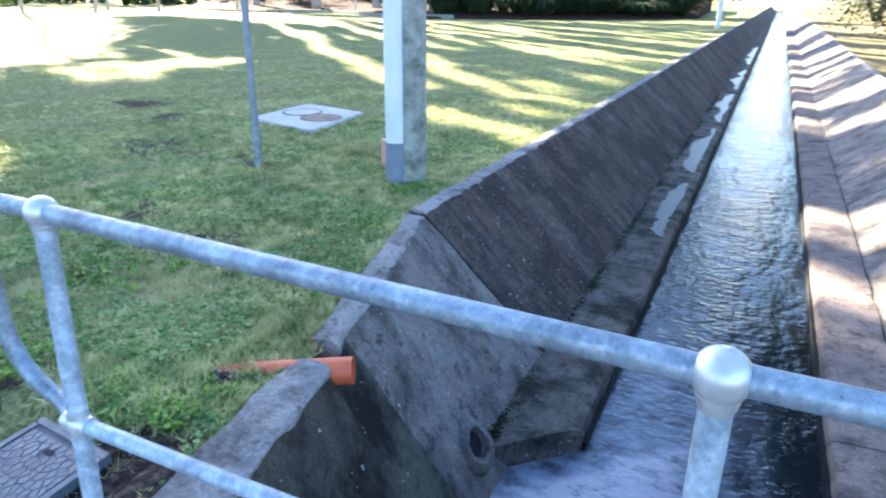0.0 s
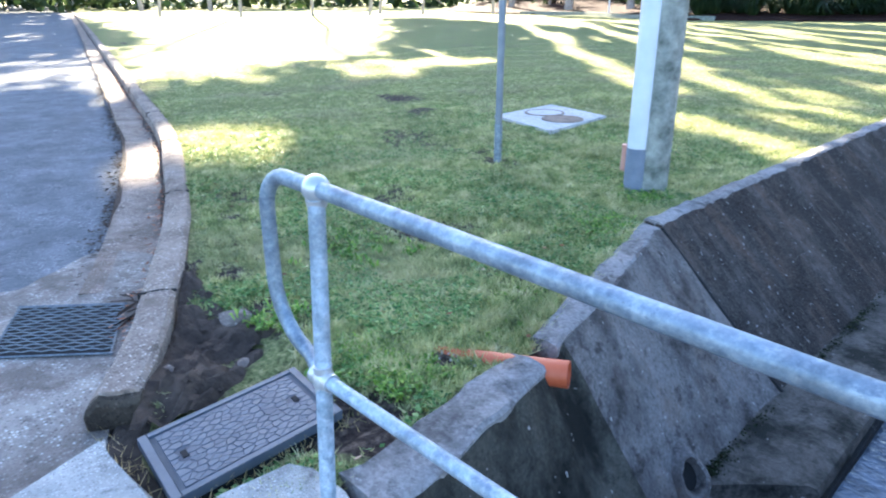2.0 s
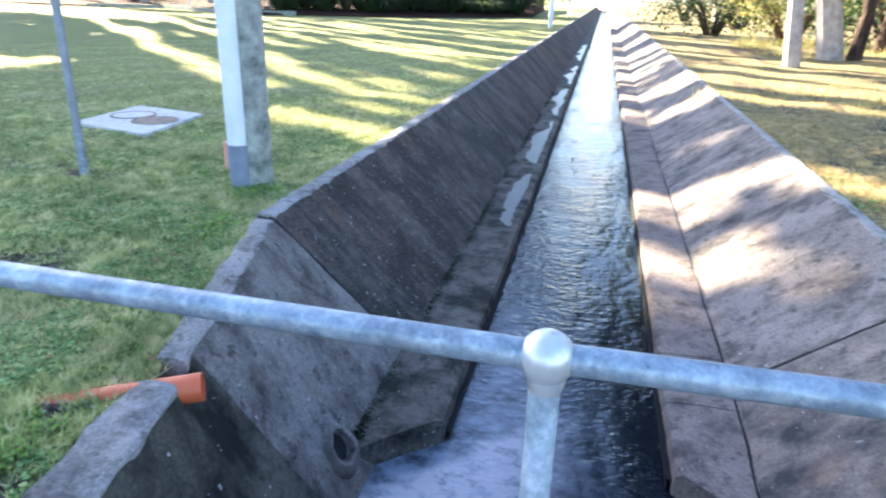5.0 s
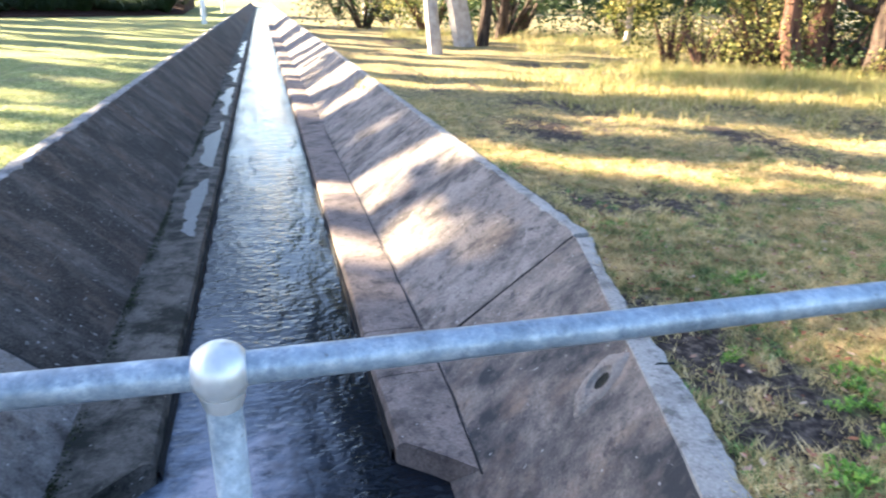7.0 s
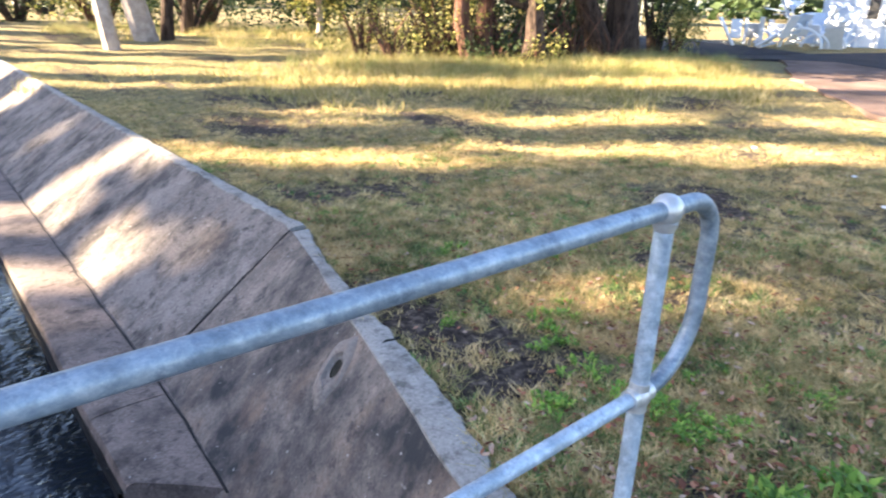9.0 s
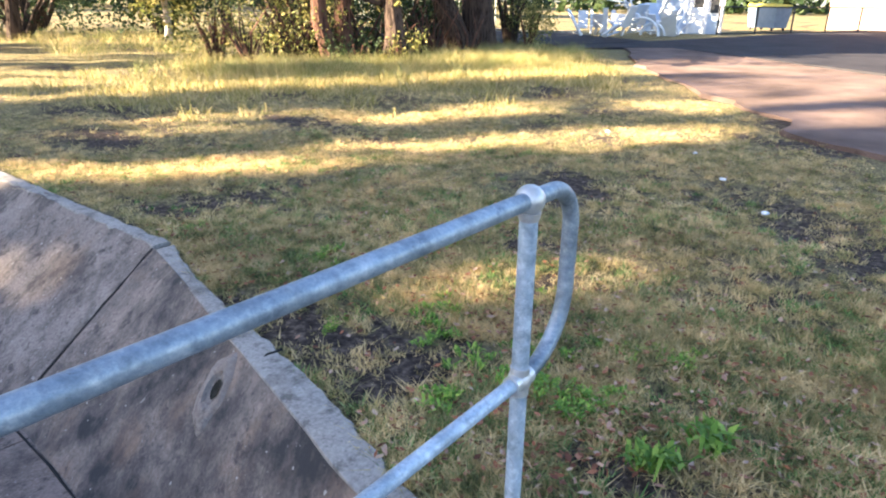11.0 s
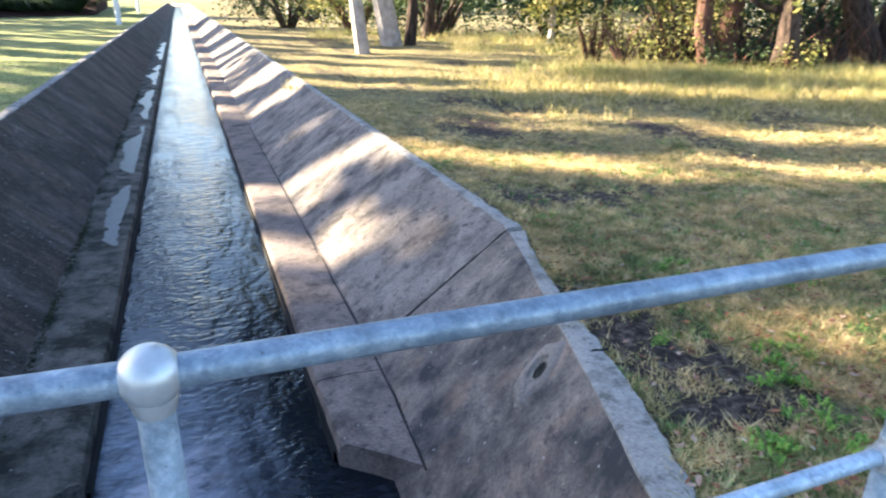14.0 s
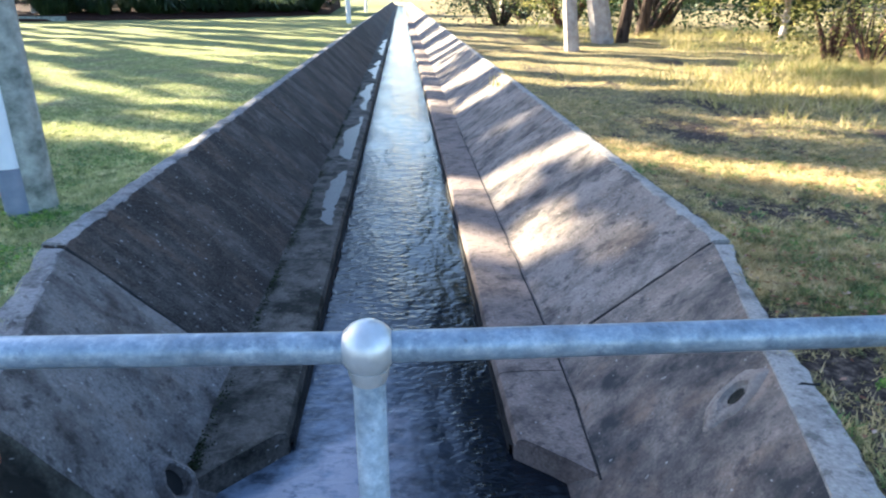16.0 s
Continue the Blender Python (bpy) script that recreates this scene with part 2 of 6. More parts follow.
STEEL = galvanised()
# same steel in a lighter copy: light on posts and middle pipe is painted in
LIT_STEEL = galvanised("lit_galvanised_steel", 1.08, 0.22)
OLD_STEEL = galvanised("dull_steel", 0.42, 0.5)
CAST = plain("cast_fitting", (0.55, 0.55, 0.54), (0.72, 0.72, 0.71), 30, 0.38, 0.6, 0.15, 200, 0.001)
LAWN = lawn_material()
WATER = water_material()
# base tone about half of WALL_R's, with run-off stains over it
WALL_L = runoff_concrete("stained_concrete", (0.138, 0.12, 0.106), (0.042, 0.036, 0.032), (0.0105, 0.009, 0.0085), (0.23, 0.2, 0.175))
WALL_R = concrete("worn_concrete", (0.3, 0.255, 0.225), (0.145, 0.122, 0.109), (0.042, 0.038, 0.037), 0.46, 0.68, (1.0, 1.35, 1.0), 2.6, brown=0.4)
WING_L = concrete("mottled_damp_concrete", (0.235, 0.215, 0.203), (0.085, 0.077, 0.072), (0.022, 0.019, 0.018), 0.43, 0.64, (1.0, 1.15, 1.0), 2.0, brown=0.4)
WING_N = concrete("algae_black_concrete", (0.1, 0.095, 0.075), (0.036, 0.034, 0.026), (0.01, 0.01, 0.008), 0.4, 0.6, (1.0, 1.2, 0.7), 3.0, brown=0.3)
WING_R = concrete("damp_concrete", (0.3, 0.245, 0.208), (0.125, 0.107, 0.096), (0.045, 0.045, 0.048), 0.4, 0.64, (1.0, 1.25, 1.0), 2.4, brown=0.6)
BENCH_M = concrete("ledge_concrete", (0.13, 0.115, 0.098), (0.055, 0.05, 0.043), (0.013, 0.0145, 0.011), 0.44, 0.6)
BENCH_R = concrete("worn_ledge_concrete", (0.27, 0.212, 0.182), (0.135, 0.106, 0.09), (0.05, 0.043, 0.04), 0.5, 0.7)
CAP = aggregate("pale_concrete", (0.47, 0.455, 0.425), (0.62, 0.6, 0.57), (0.2, 0.19, 0.165), 120, 0.52, 0.72)
CREST_R = concrete("bleached_crest_concrete", (0.36, 0.338, 0.308), (0.22, 0.203, 0.186), (0.1, 0.092, 0.083), 0.52, 0.7)
MORTAR = concrete("pale_mortar", (0.29, 0.25, 0.22), (0.17, 0.145, 0.13), (0.07, 0.063, 0.06), 0.5, 0.66, brown=0.4)
LIP = concrete("crest_concrete", (0.32, 0.3, 0.29), (0.14, 0.13, 0.125), (0.06, 0.056, 0.052), 0.5, 0.68)
APRON = aggregate("footway_concrete", (0.36, 0.315, 0.275), (0.6, 0.55, 0.5), (0.15, 0.12, 0.1), 70, 0.46, 0.62)
KERB = aggregate("kerb_concrete", (0.31, 0.245, 0.2), (0.52, 0.45, 0.395), (0.12, 0.086, 0.064), 80, 0.48, 0.68)
KERB_END = aggregate("dark_kerb_end", (0.085, 0.066, 0.048), (0.15, 0.12, 0.09), (0.035, 0.028, 0.021), 70)
ASPHALT = aggregate("asphalt", (0.2, 0.207, 0.22), (0.33, 0.335, 0.34), (0.145, 0.15, 0.16), 75, 0.46, 0.66, 0.05)
SOIL = plain("soil", (0.03, 0.02, 0.014), (0.1, 0.07, 0.05), 9, 0.95, 0, 0.9, 30, 0.03)
# dirt tone lowered, so its colour stands in part for shade over the track
DIRT = plain("dirt_track", (0.1, 0.068, 0.054), (0.24, 0.165, 0.135), 0.9, 0.95, 0, 0.8, 30, 0.03, spec=0.2)
MULCH = plain("mulch", (0.02, 0.01, 0.008), (0.065, 0.033, 0.026), 6, 0.95, 0, 1.0, 20, 0.05, spec=0.1)
LID = plain("pit_lid_plastic", (0.08, 0.096, 0.12), (0.12, 0.138, 0.165), 10, 0.5, 0, 0.3, 120, 0.002)
LID_DARK = plain("pit_lid_groove", (0.05, 0.06, 0.075), (0.075, 0.086, 0.102), 14, 0.7)
BLACK = plain("shadowed_hole", (0.008, 0.008, 0.008), (0.015, 0.014, 0.013), 5, 0.9)
PVC = plain("orange_pvc", (0.5, 0.1, 0.035), (0.62, 0.15, 0.06), 7, 0.45, 0, 0.1, 90, 0.002)
PINK = plain("pink_plastic", (0.62, 0.3, 0.24), (0.7, 0.38, 0.3), 9, 0.5)
TIMBER = plain("weathered_timber", (0.1, 0.115, 0.095), (0.42, 0.43, 0.38), 9, 0.9, 0, 0.5, 40, 0.01)
GUARD = plain("pale_guard", (0.62, 0.66, 0.7), (0.75, 0.78, 0.8), 5, 0.45, 0, 0.1)
GUARD_B = plain("grey_guard", (0.16, 0.19, 0.25), (0.22, 0.25, 0.31), 12, 0.6, 0, 0.2)
SIGNPOST = plain("grey_paint", (0.2, 0.23, 0.27), (0.28, 0.31, 0.35), 10, 0.5, 0.4, 0.1)
def bark(name, a, b_, deep, scale=7.0):
    """Bark with long upright furrows."""
    m, nt, b = material(name, 0.95, 0, 0.2)
    q = coords(nt, (1.0, 1.0, 0.16))
    n = noise_tex(nt, q, scale, 7, 0.7)
    c = ramp(nt, n, [(0.3, a), (0.7, b_)])
    c = mix(nt, ramp(nt, noise_tex(nt, q, scale * 2.3, 5, 0.6), [(0.36, grey(0.9)), (0.5, grey(0))]), c, deep)
    nt.links.new(c, b.inputs["Base Color"])
    bump(nt, b, n, 1.0, 0.06)
    return m


BARK_P = plain("pale_bark", (0.28, 0.23, 0.2), (0.5, 0.44, 0.4), 5, 0.9, 0, 0.6, 25, 0.02)
BARK_D = bark("dark_bark", (0.035, 0.025, 0.02), (0.12, 0.082, 0.062), (0.012, 0.008, 0.007))
BARK_R = bark("red_bark", (0.07, 0.035, 0.025), (0.22, 0.115, 0.08), (0.02, 0.01, 0.008))
LEAF = leafy("gum_leaves", [(0.0, (0.03, 0.055, 0.018)), (0.6, (0.075, 0.11, 0.035)), (1.0, (0.16, 0.17, 0.06))])
LEAF_D = leafy("dark_leaves", [(0.0, (0.014, 0.03, 0.01)), (0.6, (0.035, 0.065, 0.02)), (1.0, (0.08, 0.11, 0.04))])
LEAF_Y = leafy("sunlit_leaves", [(0.0, (0.06, 0.075, 0.02)), (0.5, (0.22, 0.23, 0.06)), (1.0, (0.55, 0.46, 0.16))], 0.6, 0.45)
COVER = concrete("cover_concrete", (0.6, 0.58, 0.55), (0.46, 0.44, 0.42), (0.3, 0.27, 0.24), 0.58, 0.75)
GRASS_L = leafy("green_grass", [(0.0, (0.04, 0.06, 0.024)), (0.28, (0.23, 0.3, 0.1)), (0.56, (0.53, 0.53, 0.22)), (1.0, (0.95, 0.84, 0.52))], 0.6, 0.3, (0.6, 0.55, 0.32), 0.5)
GRASS_R = leafy("patchy_grass", [(0.0, (0.025, 0.03, 0.016)), (0.3, (0.18, 0.21, 0.075)), (0.52, (0.52, 0.4, 0.18)), (1.0, (0.98, 0.77, 0.44))], 0.7, 0.3, (0.85, 0.6, 0.3), 0.45)
WEED_TALL = leafy("tall_green_grass", [(0.0, (0.1, 0.13, 0.035)), (0.6, (0.33, 0.35, 0.115)), (1.0, (0.62, 0.57, 0.26))], 0.6, 0.4)
CLOVER = leafy("clover_leaves", [(0.0, (0.05, 0.12, 0.03)), (0.5, (0.14, 0.27, 0.07)), (1.0, (0.4, 0.5, 0.18))], 0.5, 0.25)
WET = plain("wet_film", (0.03, 0.032, 0.037), (0.05, 0.053, 0.06), 6, 0.3, 0, 0.35, 25, 0.01)
# asphalt copy darkened so that its colour stands for tree shade
SHADE_ASPHALT = plain("shade_toned_asphalt", (0.022, 0.021, 0.025), (0.05, 0.046, 0.05), 0.8, 0.9, 0, 0.6, 120, 0.006, spec=0.15)
GRASS_DRY = leafy("dry_grass", [(0.0, (0.2, 0.2, 0.05)), (0.5, (0.48, 0.4, 0.15)), (1.0, (0.78, 0.62, 0.33))], 0.7, 0.4)
WEED = leafy("bright_weeds", [(0.0, (0.08, 0.17, 0.02)), (0.6, (0.2, 0.36, 0.05)), (1.0, (0.42, 0.55, 0.1))], 0.45, 0.3)
LITTER = leafy("fallen_leaves", [(0.0, (0.12, 0.045, 0.025)), (0.6, (0.36, 0.14, 0.07)), (1.0, (0.55, 0.4, 0.3))], 0.8, 0.1)
MOSS = leafy("moss_green", [(0.0, (0.014, 0.022, 0.009)), (0.6, (0.024, 0.034, 0.013)), (1.0, (0.05, 0.06, 0.024))], 0.9, 0.1)
DAMP = concrete("wet_black_concrete", (0.022, 0.022, 0.021), (0.009, 0.009, 0.009), (0.004, 0.004, 0.004), 0.5, 0.7, rough=0.75)
WHITE = plain("white_paint", (0.72, 0.73, 0.75), (0.82, 0.83, 0.84), 4, 0.5)
PALEBLUE = plain("pale_blue_boards", (0.42, 0.52, 0.66), (0.52, 0.6, 0.72), 3, 0.7)
BINBODY = plain("blue_grey_plastic", (0.14, 0.2, 0.26), (0.2, 0.26, 0.32), 4, 0.5)
BINLID = plain("yellow_plastic", (0.6, 0.45, 0.05), (0.7, 0.55, 0.08), 4, 0.5)
DARKMETAL = plain("dark_metal", (0.03, 0.03, 0.032), (0.07, 0.07, 0.07), 9, 0.5, 0.6)
BRICKS = plain("pink_brick", (0.42, 0.27, 0.21), (0.52, 0.36, 0.28), 2, 0.9)


# ---- mesh helpers ----
def finish(bm, name, mat, parent=None, label="", smooth=True):
    bmesh.ops.recalc_face_normals(bm, faces=bm.faces)
    me = bpy.data.meshes.new(name)
    bm.to_mesh(me)
    bm.free()
    me.materials.append(mat)
    if smooth:
        for f in me.polygons:
            f.use_smooth = True
        me.set_sharp_from_angle(angle=radians(35))
    ob = new(name, me)
    if parent:
        ob.parent = parent
    if label:
        ob["label"] = label
    return ob


def part(name, bm, mat, parent, label="", smooth=True):
    return finish(bm, name, mat, parent, label, smooth)


def empty(name, at=(0, 0, 0)):
    e = new(name)
    e.empty_display_size = 0.1
    e.location = at
    return e


def np_mesh(name, verts, faces, mat, parent=None):
    """verts (n, 3); faces (m, k) of one size k."""
    me = bpy.data.meshes.new(name)
    k = faces.shape[1]
    me.vertices.add(len(verts))
    me.vertices.foreach_set("co", np.ascontiguousarray(verts, dtype=np.float32).ravel())
    me.loops.add(faces.size)
    me.loops.foreach_set("vertex_index", np.ascontiguousarray(faces, dtype=np.int32).ravel())
    me.polygons.add(len(faces))
    me.polygons.foreach_set("loop_start", np.arange(0, faces.size, k, dtype=np.int32))
    me.update(calc_edges=True)
    me.validate()
    me.materials.append(mat)
    ob = new(name, me)
    if parent:
        ob.parent = parent
    return ob


def loft(rings, closed=True, caps=True, bm=None):
    bm = bm or bmesh.new()
    vs = [[bm.verts.new(p) for p in r] for r in rings]
    n = len(rings[0])
    for a, b in zip(vs, vs[1:]):
        for i in range(n if closed else n - 1):
            j = (i + 1) % n
            bm.faces.new((a[i], a[j], b[j], b[i]))
    if caps and closed:
        bm.faces.new(vs[0])
        bm.faces.new(vs[-1])
    return bm


def tube(points, radius, sides=14, caps=True, bm=None):
    """A round pipe along points; radius a number or one a point."""
    pts = [Vector(p) for p in points]
    rad = [radius] * len(pts) if isinstance(radius, (int, float)) else radius
    rings = []
    up = None
    for i, p in enumerate(pts):
        d = (pts[min(i + 1, len(pts) - 1)] - pts[max(i - 1, 0)]).normalized()
        if up is None:
            up = d.orthogonal().normalized()
        up = (up - d * up.dot(d)).normalized()
        side = d.cross(up)
        rings.append([p + (up * math.cos(a) + side * math.sin(a)) * rad[i] for a in (2 * math.pi * k / sides for k in range(sides))])
    return loft(rings, True, caps, bm)


def box(x0, y0, z0, x1, y1, z1, bevel=0.0, bm=None):
    bm = bm or bmesh.new()
    v = [bm.verts.new((x, y, z)) for z in (z0, z1) for y in (y0, y1) for x in (x0, x1)]
    fs = [bm.faces.new([v[i] for i in q]) for q in ((0, 1, 3, 2), (4, 5, 7, 6), (0, 1, 5, 4), (2, 3, 7, 6), (0, 2, 6, 4), (1, 3, 7, 5))]
    if bevel:
        es = list({e for f in fs for e in f.edges})
        bmesh.ops.bevel(bm, geom=es, offset=bevel, segments=2, affect="EDGES")
    return bm


def prism(poly, z0, z1, bevel=0.0, rough=0.0):
    bm = bmesh.new()
    bot = [bm.verts.new((x, y, z0)) for x, y in poly]
    top = [bm.verts.new((x, y, z1)) for x, y in poly]
    n = len(poly)
    bm.faces.new(bot)
    f = bm.faces.new(top)
    for i in range(n):
        bm.faces.new((bot[i], bot[(i + 1) % n], top[(i + 1) % n], top[i]))
    if bevel:
        bmesh.ops.bevel(bm, geom=list(f.edges), offset=bevel, segments=2, affect="EDGES")
    if rough:
        for v in bm.verts:
            v.co += Vector(noise.noise_vector(v.co * 9)) * rough
    return bm


def sphere(at, r, scale=(1, 1, 1), u=20, v=12, bm=None):
    bm = bm or bmesh.new()
    got = bmesh.ops.create_uvsphere(bm, u_segments=u, v_segments=v, radius=r)
    for w in got["verts"]:
        w.co = Vector((w.co.x * scale[0], w.co.y * scale[1], w.co.z * scale[2])) + Vector(at)
    return bm


def leaves(centres, size, seed=1, droop=0.0, aspect=0.5):
    """Diamond leaves at centres, turned at random."""
    r = np.random.default_rng(seed)
    n = len(centres)
    a = r.normal(size=(n, 3))
    a[:, 2] -= droop
    a /= np.linalg.norm(a, axis=1)[:, None]
    b = np.cross(a, r.normal(size=(n, 3)))
    b /= np.linalg.norm(b, axis=1)[:, None]
    s = size * r.uniform(0.6, 1.3, n)[:, None]
    v = np.stack([centres - a * s, centres + b * s * aspect, centres + a * s, centres - b * s * aspect], 1).reshape(-1, 3)
    return v, np.arange(4 * n).reshape(-1, 4)


def blades(base, height, width, seed=1, lean=0.45):
    """Single pointed blades of grass on base points."""
    r = np.random.default_rng(seed)
    n = len(base)
    ang = r.uniform(0, 2 * np.pi, n)
    side = np.stack([np.cos(ang), np.sin(ang), np.zeros(n)], 1)
    la = r.uniform(0, 2 * np.pi, n)
    h = height * r.uniform(0.5, 1.25, n)
    bend = np.abs(r.normal(0, lean, n)) * h
    tip = base + np.stack([np.cos(la) * bend, np.sin(la) * bend, h], 1)
    w = (width * r.uniform(0.6, 1.3, n))[:, None]
    v = np.stack([base - side * w, base + side * w, tip], 1).reshape(-1, 3)
    return v, np.arange(3 * n).reshape(-1, 3)


# ---- ground ----
# outer edges of the canal's walls along y
def wall_left(y):
    return np.interp(y, [-8, 0.7, 1.02, 1.5, 1.87, 2.7, 3.2, 3.6, 159, 160], [-1.40, -1.40, -1.42, -1.49, -1.55, -1.78, -1.91, -2.03, -2.03, 0])


def wall_right(y):
    return np.interp(y, [-8, 0.7, 1.07, 1.63, 2.04, 2.68, 3.4, 3.66, 159, 160], [1.30, 1.30, 1.35, 1.53, 1.63, 1.76, 1.95, 2.08, 2.08, 0])


# grass side of the kerb
def kerb_back(x):
    return np.interp(-x, [1.4, 2.14, 2.30, 2.82, 4.16, 7.57, 10.9, 20.0, 200], [0.42, 0.42, 0.53, 0.86, 1.55, 2.85, 3.78, 6.3, 56])


def rough_z(x, y):
    return 0.018 * np.sin(x * 1.9 + 0.6 * y) * np.cos(y * 1.3 - 0.4 * x) + 0.012 * np.sin(3.7 * x - 2.1 * y)


def left_z(x, y):
    d = np.exp(-((x + 2.55) ** 2 / 0.16 + (y - 0.92) ** 2 / 0.06))
    pit = np.clip(1.25 - np.maximum(np.abs(x + 1.91) / 0.29, np.abs(y - 0.74) / 0.4), 0, 0.25) * 4
    fade = np.clip((wall_left(y) - x) / 0.3, 0, 1)
    return -0.015 + rough_z(x, y) * fade - 0.1 * d - 0.045 * pit


def right_z(x, y):
    fade = np.clip((x - wall_right(y)) / 0.4, 0, 1)
    return -0.095 + 1.3 * rough_z(x, y) * fade - 0.02 * fade


SPOTS_R = [(1.78, 2.1, 0.16), (1.66, 1.6, 0.14), (2.3, 1.45, 0.16), (2.9, 1.7, 0.2), (3.6, 2.0, 0.2), (4.3, 9.2, 0.75), (3.7, 7.3, 0.7), (3.5, 4.3, 0.5), (5.4, 7.0, 0.5), (2.25, 2.0, 0.35), (1.95, 1.55, 0.3), (2.0, 2.7, 0.35), (2.7, 1.2, 0.3), (6.6, 2.9, 0.6), (5.0, 2.6, 0.5)]
SPOTS_L = [(-7.6, 6.2, 0.5), (-5.4, 4.6, 0.5), (-9.5, 8.5, 0.6), (-3.77, 2.79, 0.42), (-3.2, 2.1, 0.22), (-6.2, 5.37, 0.4), (-4.4, 1.95, 0.4), (-2.7, 1.3, 0.2), (-3.0, 2.5, 0.3), (-6.4, 5.7, 0.22), (-3.8, 4.2, 0.12), (-2.45, 4.4, 0.25), (-1.58, 1.0, 0.3), (-1.62, 1.05, 0.25), (-3.25, 1.32, 0.16), (-3.6, 1.55, 0.18), (-4.0, 1.75, 0.2), (-1.7, 1.5, 0.1)]


def bareness(x, y):
    """0 where grass grows, towards 1 on bare soil."""
    right = x > 0
    v = Vector((x, y, 2.0))
    n = noise.noise(v * 0.8) * 0.5 + noise.noise(v * 2.3) * 0.35 + noise.noise(v * 6.0) * (0.5 if right else 0.3)
    n = n * 0.8 + ((0.2 if y < 3.5 else 0.14) if right else -0.06)
    for a, b, r in (SPOTS_R if right else SPOTS_L):
        d = ((x - a) ** 2 + (y - b) ** 2) / (r * r)
        if d < 4:
            n += (0.4 if right else 0.5) * math.exp(-d)
    return min(1, max(0, n))


def ground():
    def spaced(n, far, k=1.07):
        s = np.cumsum(k ** np.arange(n))
        return np.concatenate([[0], s / s[-1]]) * far
    out_v, out_f, off = [], [], 0
    for left in (True, False):
        d, e = spaced(110, 400, 1.065), spaced(150, 600, 1.05)
        D, E = np.meshgrid(d, e, indexing="ij")
        if left:
            y0 = np.where(D < 0.3, 0.72, kerb_back(-1.5 - D))
            y0 = np.maximum(y0, kerb_back(-1.42 - D))
            Y = y0 + E
            X = wall_left(Y) - D
            Z = left_z(X, Y)
        else:
            Y = -8 + E
            X = wall_right(Y) + D
            Z = right_z(X, Y)
        V = np.stack([X, Y, Z], -1)
        i = np.arange(V.shape[0] * V.shape[1]).reshape(V.shape[:2]) + off
        f = np.stack([i[:-1, :-1], i[1:, :-1], i[1:, 1:], i[:-1, 1:]], -1).reshape(-1, 4)
        out_v.append(V.reshape(-1, 3))
        out_f.append(f if not left else f[:, ::-1])
        off += V.shape[0] * V.shape[1]
    ob = np_mesh("ground", np.concatenate(out_v), np.concatenate(out_f), LAWN)
    for p in ob.data.polygons:
        p.use_smooth = True
    at = ob.data.attributes.new("bare", "FLOAT", "POINT")
    at.data.foreach_set("value", [bareness(x, y) for x, y, z in np.concatenate(out_v)])
    tagged(ob, "uneven lawn, green on one bank, dry and patchy on the other", "ground", kind="structure")


ground()

# ---- canal ----
FAR = 160.0


def jitter(p, amount=0.006, f=2.3):
    v = Vector(p)
    return v + Vector(noise.noise_vector(v * f)) * amount


def wall_run(side, y0, y1, mat):
    """A stretch of sloping wall with its lip."""
    s = -1 if side == "left" else 1
    zt = 0.02 if side == "left" else -0.07
    xi = 1.90 if side == "left" else 1.955
    xf = 1.03 if side == "left" else 1.0
    out = 2.06 if side == "left" else 2.07
    prof = [(out, zt - 0.03), (out - 0.03, zt), (xi + 0.02, zt), (xi, zt - 0.02)]
    prof += [(xi + (xf - xi) * k / 6, zt - 0.02 + (-0.80 - zt + 0.02) * k / 6) for k in range(1, 7)]
    prof += [(xf, -1.2), (1.2, -1.2), (out + 0.02, -0.25)]
    n = max(2, int((y1 - y0) / 0.35)) if y1 < 20 else 12
    rings = [[jitter((s * x, y0 + (y1 - y0) * k / n, z)) for x, z in prof] for k in range(n + 1)]
    ob = finish(loft(rings), "wall_panel", mat)
    return ob


canal_left = empty("canal_wall_left")
canal_right = empty("canal_wall_right")
tagged(canal_left, "dark stained sloping concrete canal wall with a pale lip", "canal wall", kind="structure")
tagged(canal_right, "worn pinkish grey sloping concrete canal wall", "canal wall", kind="structure")
joint_y = [3.60, 9.6, 15.6, 21.6, 27.6, 33.6, 45, 60, 90, FAR]
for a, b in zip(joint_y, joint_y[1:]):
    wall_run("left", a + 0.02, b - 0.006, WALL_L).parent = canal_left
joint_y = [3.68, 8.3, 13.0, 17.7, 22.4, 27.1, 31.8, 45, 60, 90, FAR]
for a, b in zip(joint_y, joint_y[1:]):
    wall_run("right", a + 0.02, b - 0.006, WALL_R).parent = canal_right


def ledge_run(side, y0, y1, mat, cut=None):
    s = -1 if side == "left" else 1
    prof = [(1.045, -0.785), (0.82, -0.78), (0.64, -0.785), (0.607, -0.795), (0.595, -0.825), (0.59, -1.25), (1.045, -1.25)]
    n = max(3, int((y1 - y0) / 0.4)) if y1 < 20 else 10
    rings = []
    for k in range(n + 1):
        r = []
        for x, z in prof:
            ya = y0 if cut is None else cut(x)
            if cut is not None and z > -0.79 and k == 0:
                ya += 0.02
            r.append(jitter((s * x, ya + (y1 - ya) * k / n, z), 0.01, 1.7))
        rings.append(r)
    return finish(loft(rings), "ledge_panel", mat)


